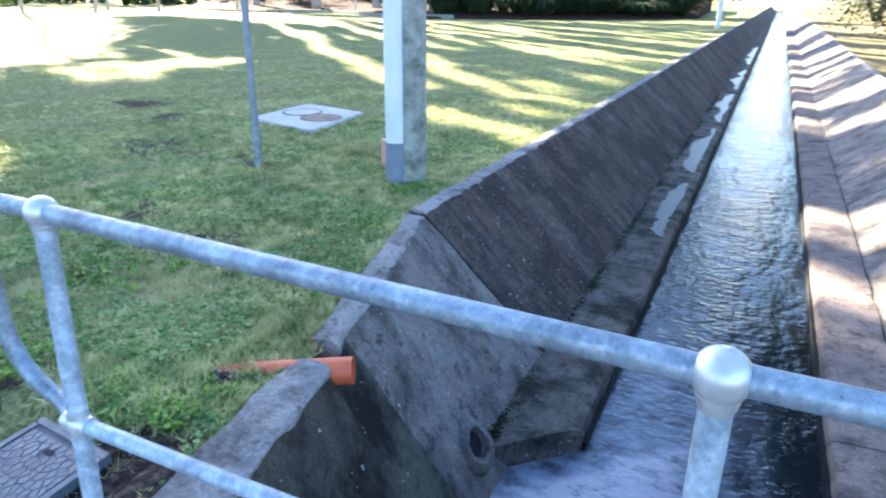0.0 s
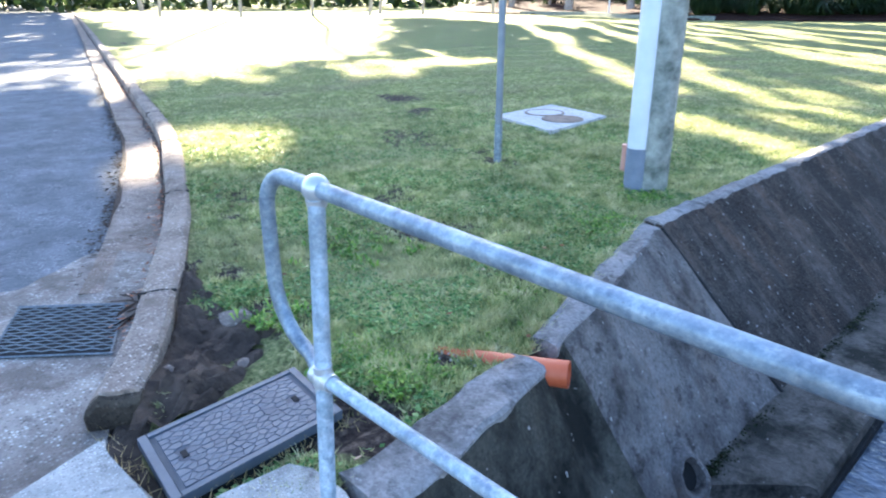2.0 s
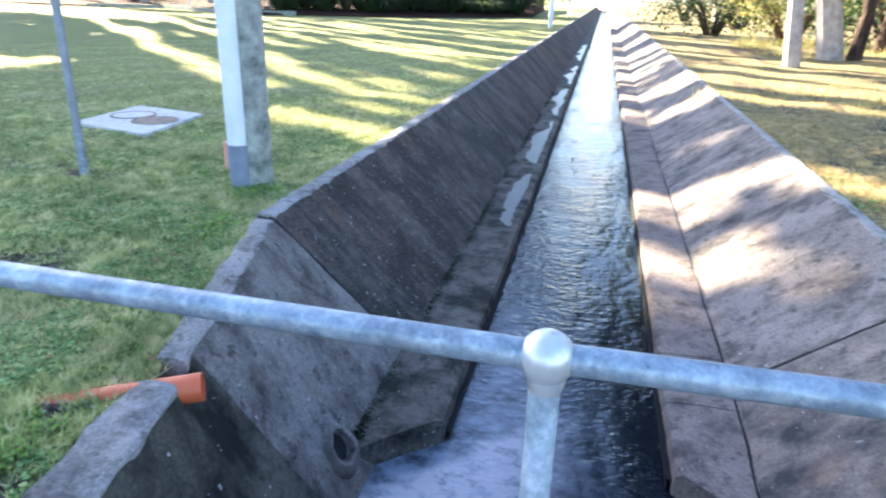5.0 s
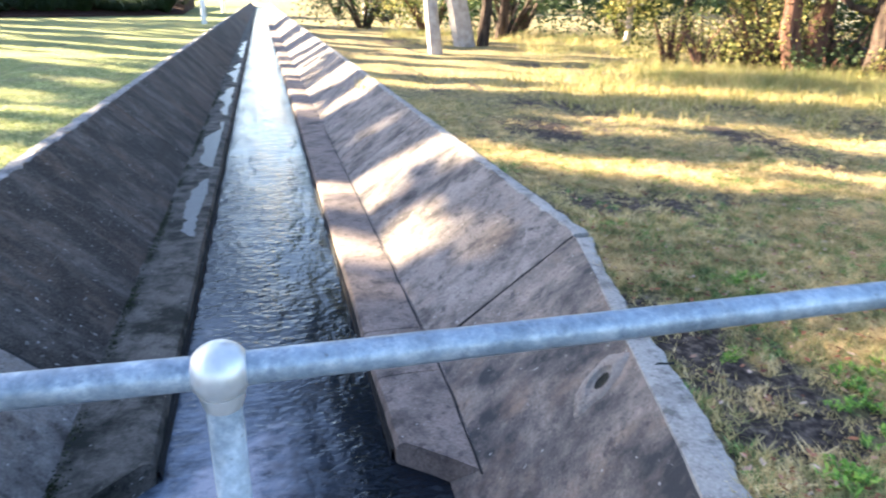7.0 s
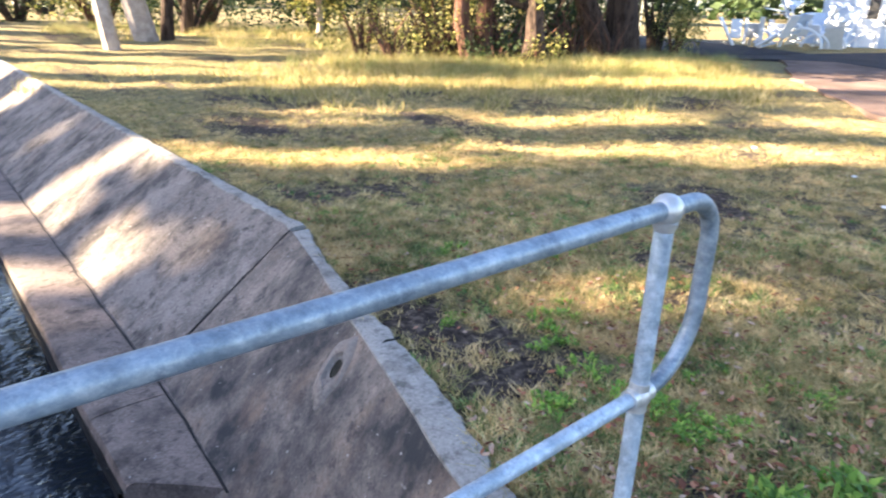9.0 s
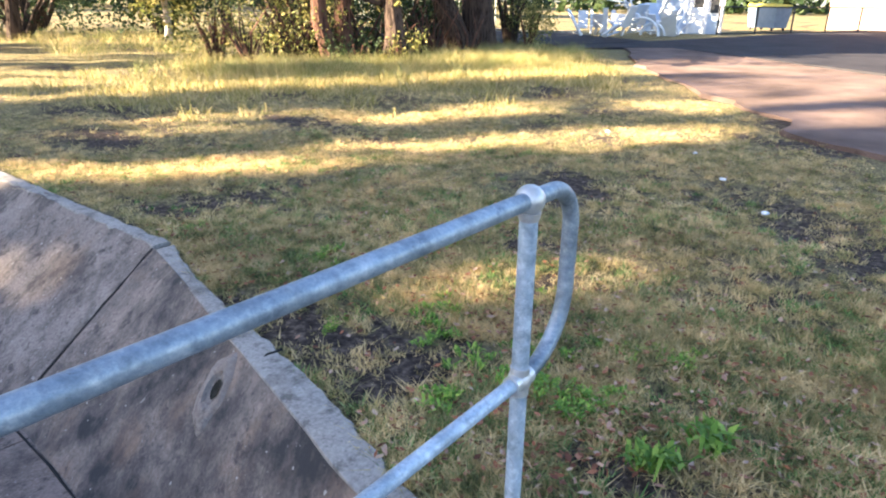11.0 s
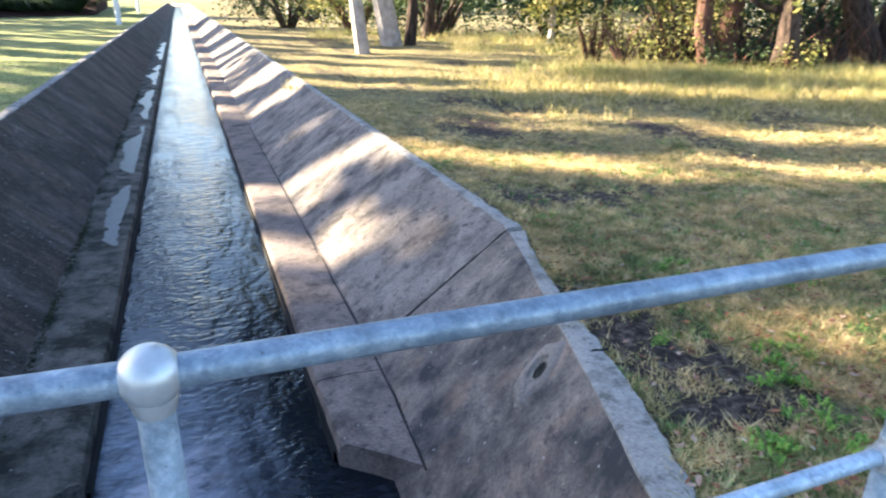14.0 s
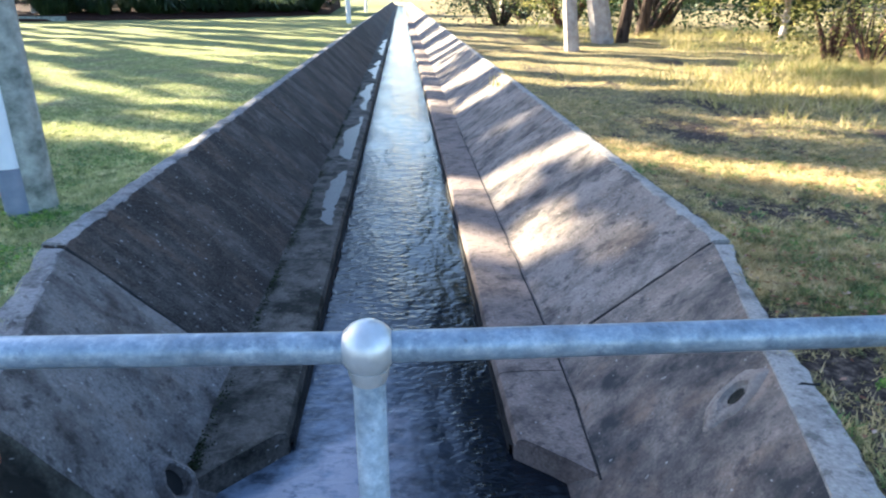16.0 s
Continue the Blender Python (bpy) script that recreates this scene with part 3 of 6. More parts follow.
ledge_left, ledge_right = empty("ledge_left"), empty("ledge_right")
tagged(ledge_left, "low damp concrete ledge along the water", "canal ledge", kind="structure")
tagged(ledge_right, "low worn concrete ledge along the water", "canal ledge", kind="structure")
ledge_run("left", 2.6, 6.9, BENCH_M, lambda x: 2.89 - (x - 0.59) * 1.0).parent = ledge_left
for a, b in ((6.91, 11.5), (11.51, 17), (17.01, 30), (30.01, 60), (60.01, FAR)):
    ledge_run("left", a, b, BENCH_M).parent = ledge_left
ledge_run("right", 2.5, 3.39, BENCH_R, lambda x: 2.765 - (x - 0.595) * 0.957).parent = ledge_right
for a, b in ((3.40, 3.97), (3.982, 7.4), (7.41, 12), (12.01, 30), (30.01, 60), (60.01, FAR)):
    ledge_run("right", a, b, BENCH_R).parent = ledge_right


def wing(name, stations, mat, parent, widths, rows=8):
    """A warped wing wall between a line of crest points and a line of foot points."""
    rings = []
    for (top, foot), w in zip(stations, widths):
        t, f = Vector(top), Vector(foot)
        s = -1 if t.x < 0 else 1
        ring = [t + Vector((s * w, 0, -0.012)), t + Vector((s * w * 0.5, 0, 0.004)), t + Vector((s * 0.012, 0, 0))]
        ring += [t.lerp(f, k / rows) for k in range(1, rows + 1)]
        ring += [f + Vector((0, 0, -0.2)), f + Vector((s * 0.15, 0, -0.2)), t + Vector((s * w, 0, -0.3))]
        rings.append([jitter(p, 0.01, 3.1) for p in ring])
    return part(name, loft(rings), mat, parent)


def between(stations, n):
    """More stations along straight stretches."""
    out = []
    for (a, b), (c, d) in zip(stations, stations[1:]):
        for k in range(n):
            out.append((tuple(Vector(a).lerp(Vector(c), k / n)), tuple(Vector(b).lerp(Vector(d), k / n))))
    return out + [stations[-1]]


ST_L = [((-1.89, 3.58, 0.015), (-1.03, 3.58, -0.79)), ((-1.745, 3.10, 0.015), (-0.98, 3.1, -0.86)),
        ((-1.60, 2.63, 0.01), (-0.86, 2.62, -0.97)), ((-1.445, 1.98, 0.0), (-0.79, 2.2, -1.12))]
st = between(ST_L, 4)
ST_N = [((-1.435, 1.94, -0.01), (-0.785, 2.15, -1.12)), ((-1.42, 1.92, -0.085), (-0.78, 2.1, -1.12)), ((-1.385, 1.80, -0.09), (-0.78, 1.9, -1.12)), ((-1.36, 1.76, -0.09), (-0.785, 1.85, -1.12)),
        ((-1.345, 1.72, -0.012), (-0.8, 1.8, -1.12)), ((-1.305, 1.55, 0.0), (-0.83, 1.55, -1.12)), ((-1.215, 1.12, 0.0), (-0.88, 1.12, -1.12)), ((-1.17, 0.80, 0.0), (-0.92, 0.8, -1.12))]
wing("wing_wall", st, WING_L, canal_left, [abs(wall_left(s[0][1]) - s[0][0]) + 0.02 for s in st])
st = st[-1:] + ST_N[:5] + between(ST_N[4:], 3)[1:]
part_of_wing = wing("head_wall", st, WING_N, canal_left, [abs(wall_left(s[0][1]) - s[0][0]) + 0.02 for s in st])
part_of_wing["label"] = "black algae-stained end of the wing wall"
ST_R = [((1.945, 3.665, -0.075), (1.0, 3.665, -0.79)), ((1.60, 2.42, -0.08), (0.77, 2.42, -0.98)),
        ((1.395, 1.7, -0.08), (0.73, 1.72, -1.12)), ((1.26, 1.24, -0.08), (0.75, 1.24, -1.12)), ((1.17, 0.80, -0.08), (0.8, 0.8, -1.12))]
st = between(ST_R, 5)
wing("wing_wall", st, WING_R, canal_right, [0.03 for s in st])


def cap_strip():
    """The pale flat strip of concrete along the crest of the wing wall."""
    rows = []
    for y in np.linspace(0.8, 3.62, 60):
        xi = float(np.interp(y, [0.8, 1.24, 1.7, 2.42, 3.33, 3.66], [1.17, 1.26, 1.395, 1.60, 1.86, 1.945]))
        xo = max(float(wall_right(y)) + 0.02 + 0.012 * noise.noise(Vector((0, y * 4, 0))) + 0.03 * noise.noise(Vector((0, y * 9, 2))) + 0.012 * noise.noise(Vector((0, y * 31, 2))), xi + 0.05)
        rows.append([jitter(p, 0.004, 4) for p in ((xi + 0.008, y, -0.12), (xi + 0.008, y, -0.076), (xi + 0.02, y, -0.07), (xo - 0.01, y, -0.072), (xo, y, -0.085), (xo, y, -0.2))])
    part("crest_strip", loft(rows), CREST_R, canal_right, "pale concrete strip with a broken edge")


cap_strip()


def lip_left(y0, y1, n):
    rows = []
    for y in np.linspace(y0, y1, n):
        xi = -float(np.interp(y, [0.8, 1.12, 1.55, 1.74, 1.98, 2.63, 3.1, 3.58, 3.62], [1.17, 1.215, 1.305, 1.345, 1.445, 1.60, 1.745, 1.89, 1.905]))
        xo = min(float(wall_left(y)) - 0.025 - 0.02 * noise.noise(Vector((0, y * 5, 0))), xi - 0.05)
        zt = 0.02 + (0.01 if y > 3.6 else 0.0)
        rows.append([jitter(p, 0.018, 8) for p in ((xi - 0.012, y, zt - 0.05), (xi - 0.012, y, zt - 0.012), (xi - 0.03, y, zt), ((xi + xo) / 2, y, zt + 0.004), (xo + 0.02, y, zt), (xo, y, zt - 0.02), (xo, y, zt - 0.15))])
    part("crest_strip", loft(rows), LIP, canal_left, "grey worn concrete crest")


lip_left(0.8, 1.73, 14)
lip_left(1.9, 3.575, 24)
lip_left(3.63, 14, 150)
lip_left(14.01, FAR, 60)



def lip_right(y0, y1, n):
    rows = []
    for y in np.linspace(y0, y1, n):
        chip = 0.02 * noise.noise(Vector((0, y * 5, 7))) + 0.014 * noise.noise(Vector((0, y * 17, 7)))
        xi, xo, zt = 1.972 + chip, 2.085 + 0.02 * noise.noise(Vector((3, y * 7, 7))), -0.066
        rows.append([jitter(p, 0.012, 8) for p in ((xi - 0.004, y, zt - 0.05), (xi, y, zt - 0.006), (xi + 0.02, y, zt + 0.004), (xo - 0.02, y, zt), (xo, y, zt - 0.02), (xo, y, zt - 0.15))])
    part("crest_strip", loft(rows), CREST_R, canal_right, "bleached worn concrete crest")


lip_right(3.7, 14, 150)
lip_right(14.01, FAR, 80)

# floor of the channel, water and the crossing that the rail stands on
bed = box(-1.1, -6, -1.35, 1.1, FAR, -1.22)
tagged(finish(bed, "canal_bed", BENCH_M), "dark concrete bed under the water", "canal bed", kind="structure")


def water():
    ys = np.concatenate([np.linspace(-6, 12, 60), np.linspace(12.5, FAR, 40)])
    rows = [[(x, y, -0.925) for x in np.linspace(-1.02, 1.02, 9)] for y in ys]
    ob = finish(loft(rows, closed=False, caps=False), "water", WATER)
    tagged(ob, "rippled shallow stream water reflecting the sky", "water", kind="structure")


water()
tagged(finish(box(-1.262, -6, -0.3, 1.18, 0.80, 0.0, 0.015), "crossing_slab", APRON), "concrete slab of the crossing over the canal", "slab", kind="structure")
for s in (-1, 1):
    tagged(finish(box(min(s * 0.9, s * 1.25), -6, -1.3, max(s * 0.9, s * 1.25), 0.79, -0.31), "culvert_wall", WALL_L), "dark concrete side wall of the culvert", "wall", kind="structure")


def drain_mouth(name, at, n, size, lip, parent, mat, label, hole_size=0.4, hole_mat=None):
    """A mortared hollow in a sloping wall: a low mound with a bowl in it."""
    n = Vector(n).normalized()
    down = (Vector((0, 0, -1)) + n * n.z).normalized()
    side = n.cross(down)
    bm = bmesh.new()
    rings = []
    for f, h in ((1.3, -2.5), (1.0, 0.25), (0.78, 0.75), (0.62, 1.0), (0.52, 0.95), (0.42, 0.3), (0.25, 0.05), (0.08, 0.0)):
        r = []
        for k in range(28):
            a = 2 * math.pi * k / 28
            w = 1 + 0.22 * noise.noise(Vector((math.cos(a) * 1.6, math.sin(a) * 1.6, at[0] + f)))
            off = -0.28 * size[1] * max(0, 0.8 - f)
            p = Vector(at) + down * (off + math.cos(a) * size[1] * f * w) + side * (math.sin(a) * size[0] * f * w) + n * (h * lip + (0.004 if f < 1 else 0))
            r.append(p)
        rings.append(r)
    loft(rings, True, False, bm)
    bm.faces.new(list(bm.verts)[-28:])
    ob = part(name, bm, mat, parent, label)
    hole = bmesh.new()
    c0 = Vector(at) + n * (lip * 0.34 + 0.004) - down * (size[1] * 0.12)
    hole.faces.new([hole.verts.new(c0 + down * (math.cos(a) * size[1] * hole_size) + side * (math.sin(a) * size[0] * hole_size)) for a in (2 * math.pi * k / 20 for k in range(20))])
    part("hollow", hole, hole_mat or BLACK, ob)
    return ob


drain_mouth("drain_mouth", (-1.04, 2.43, -0.735), (0.66, -0.4, 0.63), (0.1, 0.16), 0.085, canal_left, WING_L, "smooth mortared hollow of a small drain")
drain_mouth("drain_mouth", (1.421, 2.235, -0.24), (-0.76, -0.02, 0.64), (0.085, 0.17), 0.028, canal_right, MORTAR, "pale mortared hollow in the wall", 0.27, WING_N)


def joint_seam(side, y, parent):
    """Dark filler in the open joint between two wall panels."""
    s = -1 if side == "left" else 1
    zt = 0.006 if side == "left" else -0.086
    xi, xf = (1.903, 1.035) if side == "left" else (1.958, 1.005)
    pts = []
    for k in range(15):
        f = k / 14
        pts.append((s * (xi + (xf - xi) * f), y + 0.006 * noise.noise(Vector((f * 9, s, 0))), zt + (-0.797 - zt) * f))
    part("joint", tube(pts, [0.014 + 0.009 * noise.noise(Vector((k * 0.9, s, 4))) for k in range(15)], 7), BLACK, parent, "dark open joint")


joint_seam("left", 3.60, canal_left)
joint_seam("right", 3.682, canal_right)
pts = [(float(np.interp(y, [2.4, 3.05, 3.67, 12], [0.945, 0.988, 1.0, 1.003])) + 0.014 * noise.noise(Vector((0, y * 3, 0))) + 0.006 * noise.noise(Vector((0, y * 11, 0))), y, -0.782) for y in np.linspace(2.42, 12, 60)]
part("crack", tube(pts, [0.0065 + 0.006 * noise.noise(Vector((k * 0.7, 3, 4))) for k in range(60)], 5), BLACK, ledge_right, "dark crack along the wall's foot")
part("crack", tube([(1.575, 2.085, -0.072), (1.6, 2.09, -0.068), (1.63, 2.08, -0.068), (1.67, 2.085, -0.072)], [0.003, 0.006, 0.005, 0.007], 5), BLACK, canal_right, "dark crack across the strip")
tagged(finish(box(1.181, -6, -0.3, 1.34, 0.80, -0.1, 0.01), "slab_edge", CAP), "narrow concrete edge beside the crossing slab", "slab", kind="structure")


def damp_band(side, ys, parent):
    """The black wet line that the stream leaves on the ledge's side."""
    s = -1 if side == "left" else 1
    rows = []
    for y in ys:
        top = -0.862 + 0.03 * noise.noise(Vector((s, y * 1.7, 0))) + 0.014 * noise.noise(Vector((s, y * 9, 0)))
        x = s * (0.574 + 0.004 * noise.noise(Vector((s, y * 3, 1))))
        rows.append([(x, y, -1.0), (x, y, top), (x + s * 0.03, y, top - 0.006)])
    part("damp_band", loft(rows, False, False), DAMP, parent, "black wet band at the waterline")


damp_band("left", np.concatenate([np.linspace(2.9, 14, 90), np.linspace(14.3, 60, 60)]), ledge_left)
damp_band("right", np.concatenate([np.linspace(2.8, 14, 90), np.linspace(14.3, 60, 60)]), ledge_right)

# ---- road, gutter and kerb ----
KERB_BACK = [(-2.30, 0.535), (-2.82, 0.86), (-4.16, 1.55), (-5.8, 2.22), (-7.57, 2.85), (-10.9, 3.78), (-20.0, 6.3), (-62.0, 17.8), (-200.0, 55.0)]


def offset_line(line, d):
    out = []
    for i, p in enumerate(line):
        a, b = Vector(line[max(i - 1, 0)]), Vector(line[min(i + 1, len(line) - 1)])
        t = (b - a).normalized()
        out.append((p[0] - t.y * d, p[1] + t.x * d))
    return out


def smooth_line(line, step=0.35):
    """Points along a Catmull-Rom line through the given ones."""
    p = [Vector(q) for q in line]
    p = [2 * p[0] - p[1]] + p + [2 * p[-1] - p[-2]]
    out = []
    for a, b, c, d in zip(p, p[1:], p[2:], p[3:]):
        n = max(2, min(12, int((c - b).length / step)))
        for k in range(n):
            t = k / n
            out.append(0.5 * (2 * b + (c - a) * t + (2 * a - 5 * b + 4 * c - d) * t * t + (3 * b - a - 3 * c + d) * t ** 3))
    return [tuple(v) for v in out] + [tuple(p[-2])]


BACK = smooth_line(KERB_BACK)
FRONT, GUT = offset_line(BACK, 0.175), offset_line(BACK, 0.54)
kerb = empty("kerb")
tagged(kerb, "worn exposed-aggregate concrete kerb along the road", "kerb", kind="structure")
cuts = [0, 3, 8, 14, 20, 26, 34, 42, 50, len(BACK) - 1]
for a, b in zip(cuts, cuts[1:]):
    if b <= a:
        continue
    rings = []
    for k in range(a, b + 1):
        (x0, y0), (x1, y1) = BACK[k], FRONT[k]
        if k == b:
            x0, y0 = x0 + (BACK[k - 1][0] - x0) * 0.03, y0 + (BACK[k - 1][1] - y0) * 0.03
            x1, y1 = x1 + (FRONT[k - 1][0] - x1) * 0.03, y1 + (FRONT[k - 1][1] - y1) * 0.03
        dx, dy = x1 - x0, y1 - y0
        r = [(x0, y0, -0.3), (x0, y0, 0.01), (x0 + dx * 0.12, y0 + dy * 0.12, 0.03), (x0 + dx * 0.75, y0 + dy * 0.75, 0.028),
             (x0 + dx * 0.97, y0 + dy * 0.97, 0.0), (x1 + dx * 0.1, y1 + dy * 0.1, -0.13), (x1 + dx * 0.1, y1 + dy * 0.1, -0.3)]
        rings.append([jitter(p, 0.012, 4) for p in r])
    part("kerb_stone", loft(rings), KERB, kerb)
(x0, y0), (x1, y1) = BACK[0], FRONT[0]
t0 = (Vector(BACK[0]) - Vector(BACK[1])).normalized()
end = []
for k, grow in ((-0.02, 0.0), (0.025, 0.0), (0.04, 0.02)):
    ring = []
    for u in np.linspace(-0.02, 1.12, 8):
        ring.append((x0 + (x1 - x0) * u + t0.x * k, y0 + (y1 - y0) * u + t0.y * k, 0.018 - 0.16 * max(0, u - 0.8) - grow))
    ring += [(x1 + t0.x * k, y1 + t0.y * k, -0.28), (x0 + t0.x * k, y0 + t0.y * k, -0.28)]
    end.append([jitter(p, 0.016, 11) for p in ring])
for a in cuts[1:-1]:
    p0, p1 = Vector((*BACK[a], 0.02)), Vector((*FRONT[a], 0.016))
    part("joint", tube([p0, p0.lerp(p1, 0.5) + Vector((0, 0, 0.008)), p1, p1 + Vector((0, 0, -0.13))], 0.0075, 6), BLACK, kerb, "dark open joint")
part("broken_end", loft(end), KERB_END, kerb, "dark broken end of the kerb")
rings = []
for (x0, y0), (x1, y1) in list(zip(FRONT, GUT))[4:]:
    rings.append([(x0, y0, -0.2), (x0, y0, -0.105), (x0 + (x1 - x0) * 0.4, y0 + (y1 - y0) * 0.4, -0.112), (x1, y1, -0.098), (x1, y1, -0.2)])
tagged(finish(loft(rings), "gutter", KERB), "concrete gutter beside the kerb with leaf litter", "gutter", kind="structure")
road_poly = [p for p in GUT[3:]] + [(-220, -60), (220, -60), (220, -7.5), (1.25, -7.5), (1.25, -5.9), (-1.25, -5.9), (-1.25, 0.1)]
tagged(finish(prism(road_poly, -0.3, -0.125), "road", ASPHALT, smooth=False), "grey worn asphalt road surface", "road", kind="structure")

# grime in the angle of the kerb and along the broken asphalt edge
for line, w0, name, lab in ((FRONT, 0.075, "gutter_grime", "dark grit and leaf mould along the kerb's foot"), (GUT, -0.045, "road_edge_grime", "dark crumbled edge where asphalt meets the gutter")):
    rows = []
    for (x0, y0), (x1, y1) in list(zip(line[7:], offset_line(line, w0)[7:]))[:46]:
        f = 0.55 + 1.1 * noise.noise(Vector((x0 * 2.1, y0 * 2.1, w0 * 40)))
        z = -0.1 if w0 > 0 else -0.094
        d = 0.25 if w0 > 0 else 0.0
        rows.append([(x0 + (x1 - x0) * d, y0 + (y1 - y0) * d, z + 0.012), (x0 + (x1 - x0) * (d + f * 0.5), y0 + (y1 - y0) * (d + f * 0.5), z + 0.008), (x0 + (x1 - x0) * (d + max(f, 0.1)), y0 + (y1 - y0) * (d + max(f, 0.1)), z - 0.006)])
    tagged(finish(loft(rows, False, False), name, SOIL), lab, "grime", kind="structure")


def apron():
    """Rough concrete round the grate, with a broken edge to the asphalt."""
    ring = [(-1.22, -4.0), (-4.6, -4.0), (-4.3, -1.5), (-4.15, -0.3), (-4.05, 0.25), (-3.98, 0.5), (-4.1, 0.7), (-4.3, 0.94), (-4.22, 1.1), (-3.9, 1.3), (-3.2, 0.92), (-2.35, 0.42), (-2.05, 0.3), (-2.0, 0.1), (-1.22, 0.1)]
    pts = []
    for a, b in zip(ring, ring[1:] + ring[:1]):
        for k in range(5):
            p = Vector(a).lerp(Vector(b), k / 5)
            pts.append((p.x + 0.03 * noise.noise(Vector((p.x * 5, p.y * 5, 0))), p.y + 0.03 * noise.noise(Vector((p.x * 5, p.y * 5, 3)))))
    ob = finish(prism(pts, -0.25, -0.105, 0.01), "apron", APRON, smooth=False)
    tagged(ob, "rough stained concrete apron beside the road", "pavement", kind="structure")


apron()


def grate():
    # corner, then the two sides of the frame
    o = Vector((-3.70, 0.44, -0.096))
    a, b = Vector((0.48, -0.23, 0)), Vector((0.33, 0.40, 0))
    g = empty("drain_grate")
    tagged(g, "galvanised steel mesh drain grate in the apron", "drain grate")
    bm = bmesh.new()
    bm.faces.new([bm.verts.new(o + v - Vector((0, 0, 0.008))) for v in (Vector(), a, a + b, b)])
    part("pit", bm, BLACK, g)
    for p, q in ((o, o + a), (o + a, o + a + b), (o + a + b, o + b), (o + b, o)):
        d = (q - p).normalized() * 0.01
        part("frame_bar", tube([p - d, q + d], 0.005, 6), OLD_STEEL, g)
    for k in range(1, 17):
        f = k / 17
        pts = []
        for j in range(13):
            w = 0.014 * (1 if (j + k) % 2 else -1)
            pts.append(o + a * (f + w) + b * (j / 12) + Vector((0, 0, 0.008)))
        part("mesh_bar", tube(pts, 0.0034, 5), OLD_STEEL, g)


grate()


# ---- handrail ----
def arc(c, u, v, r, a0, a1, n=8):
    c, u, v = Vector(c), Vector(u), Vector(v)
    return [c + (u * math.cos(radians(a0 + (a1 - a0) * k / n)) + v * math.sin(radians(a0 + (a1 - a0) * k / n))) * r for k in range(n + 1)]


RZ, MZ, PR = 0.93, 0.435, 0.0215
PL, PM, PRT = Vector((-1.378, 0.766, 0)), Vector((0, 0.72, 0)), Vector((1.40, 0.722, 0))
rail = empty("handrail", (0, 0, 0))
tagged(rail, "galvanised steel pipe handrail with ball fittings over the canal", "handrail")


def with_z(p, z):
    return Vector((p.x, p.y, z))


PLM = Vector((-1.34, 0.722, 0))
ML, MR = 0.424, 0.451


def foot_of(p, z):
    """The axis of a post at height z; the left one leans a little."""
    return with_z(PL.lerp(PLM, (RZ - z) / (RZ - ML)), z) if p is PL else with_z(p, z)


def mid_z(p):
    return ML if p is PL else MR if p is PRT else MZ


part("top_pipe", tube([with_z(PL, RZ), with_z(PM, RZ), with_z(PRT, RZ)], PR, 20), STEEL, rail, "mottled grey pipe")
part("middle_pipe", tube([with_z(PLM, ML), with_z(PM, MZ), with_z(PRT, MR)], PR * 0.86, 18), LIT_STEEL, rail)
for p, foot in ((PL, -0.12), (PM, -0.02), (PRT, -0.2)):
    part("post", tube([foot_of(p, foot), with_z(p, RZ)], PR * 1.03, 20), LIT_STEEL, rail)
    if p is PM:
        part("foot_flange", tube([with_z(p, 0.0), with_z(p, 0.012)], 0.07, 20), CAST, rail)
for p, s in ((PL, -1), (PRT, 1)):
    u = Vector((s, 0, 0))
    zz = Vector((0, 0, 1))
    e = 0.045 if s < 0 else 0.0
    pts = [with_z(p, RZ), with_z(p, RZ) + u * (0.09 + e)]
    pts += arc(with_z(p, RZ - 0.11) + u * (0.1 + e), u, zz, 0.11, 90, 0)
    pts += arc(with_z(p, mid_z(p) + 0.2) + u * (0.01 + e), u, zz, 0.2, 0, -80)
    pts.append(foot_of(p, mid_z(p)))
    part("end_loop", tube(pts, PR, 18), STEEL, rail, "pipe bent round into the middle rail")
for p in (PL, PM, PRT):
    r = 0.0385 if p is PM else 0.036
    part("ball_fitting", sphere(with_z(p, RZ), r, (1, 1, 1.0), 28, 18), CAST, rail, "smooth pale cast ball fitting")
    part("collar", tube([with_z(p, RZ - 0.05), with_z(p, RZ - 0.043), with_z(p, RZ - 0.028)], [PR * 1.06, PR * 1.2, PR * 1.34], 20), CAST, rail)
    part("cross_fitting", sphere(foot_of(p, mid_z(p)), 0.031, (1, 1, 1.1), 20, 12), CAST, rail)
    for d in (Vector((-1, 0, 0)), Vector((1, 0, 0)), Vector((0, 0, 1)), Vector((0, 0, -1))):
        part("collar", tube([foot_of(p, mid_z(p)) + d * 0.015, foot_of(p, mid_z(p)) + d * 0.04], PR * 1.16, 16), CAST, rail)


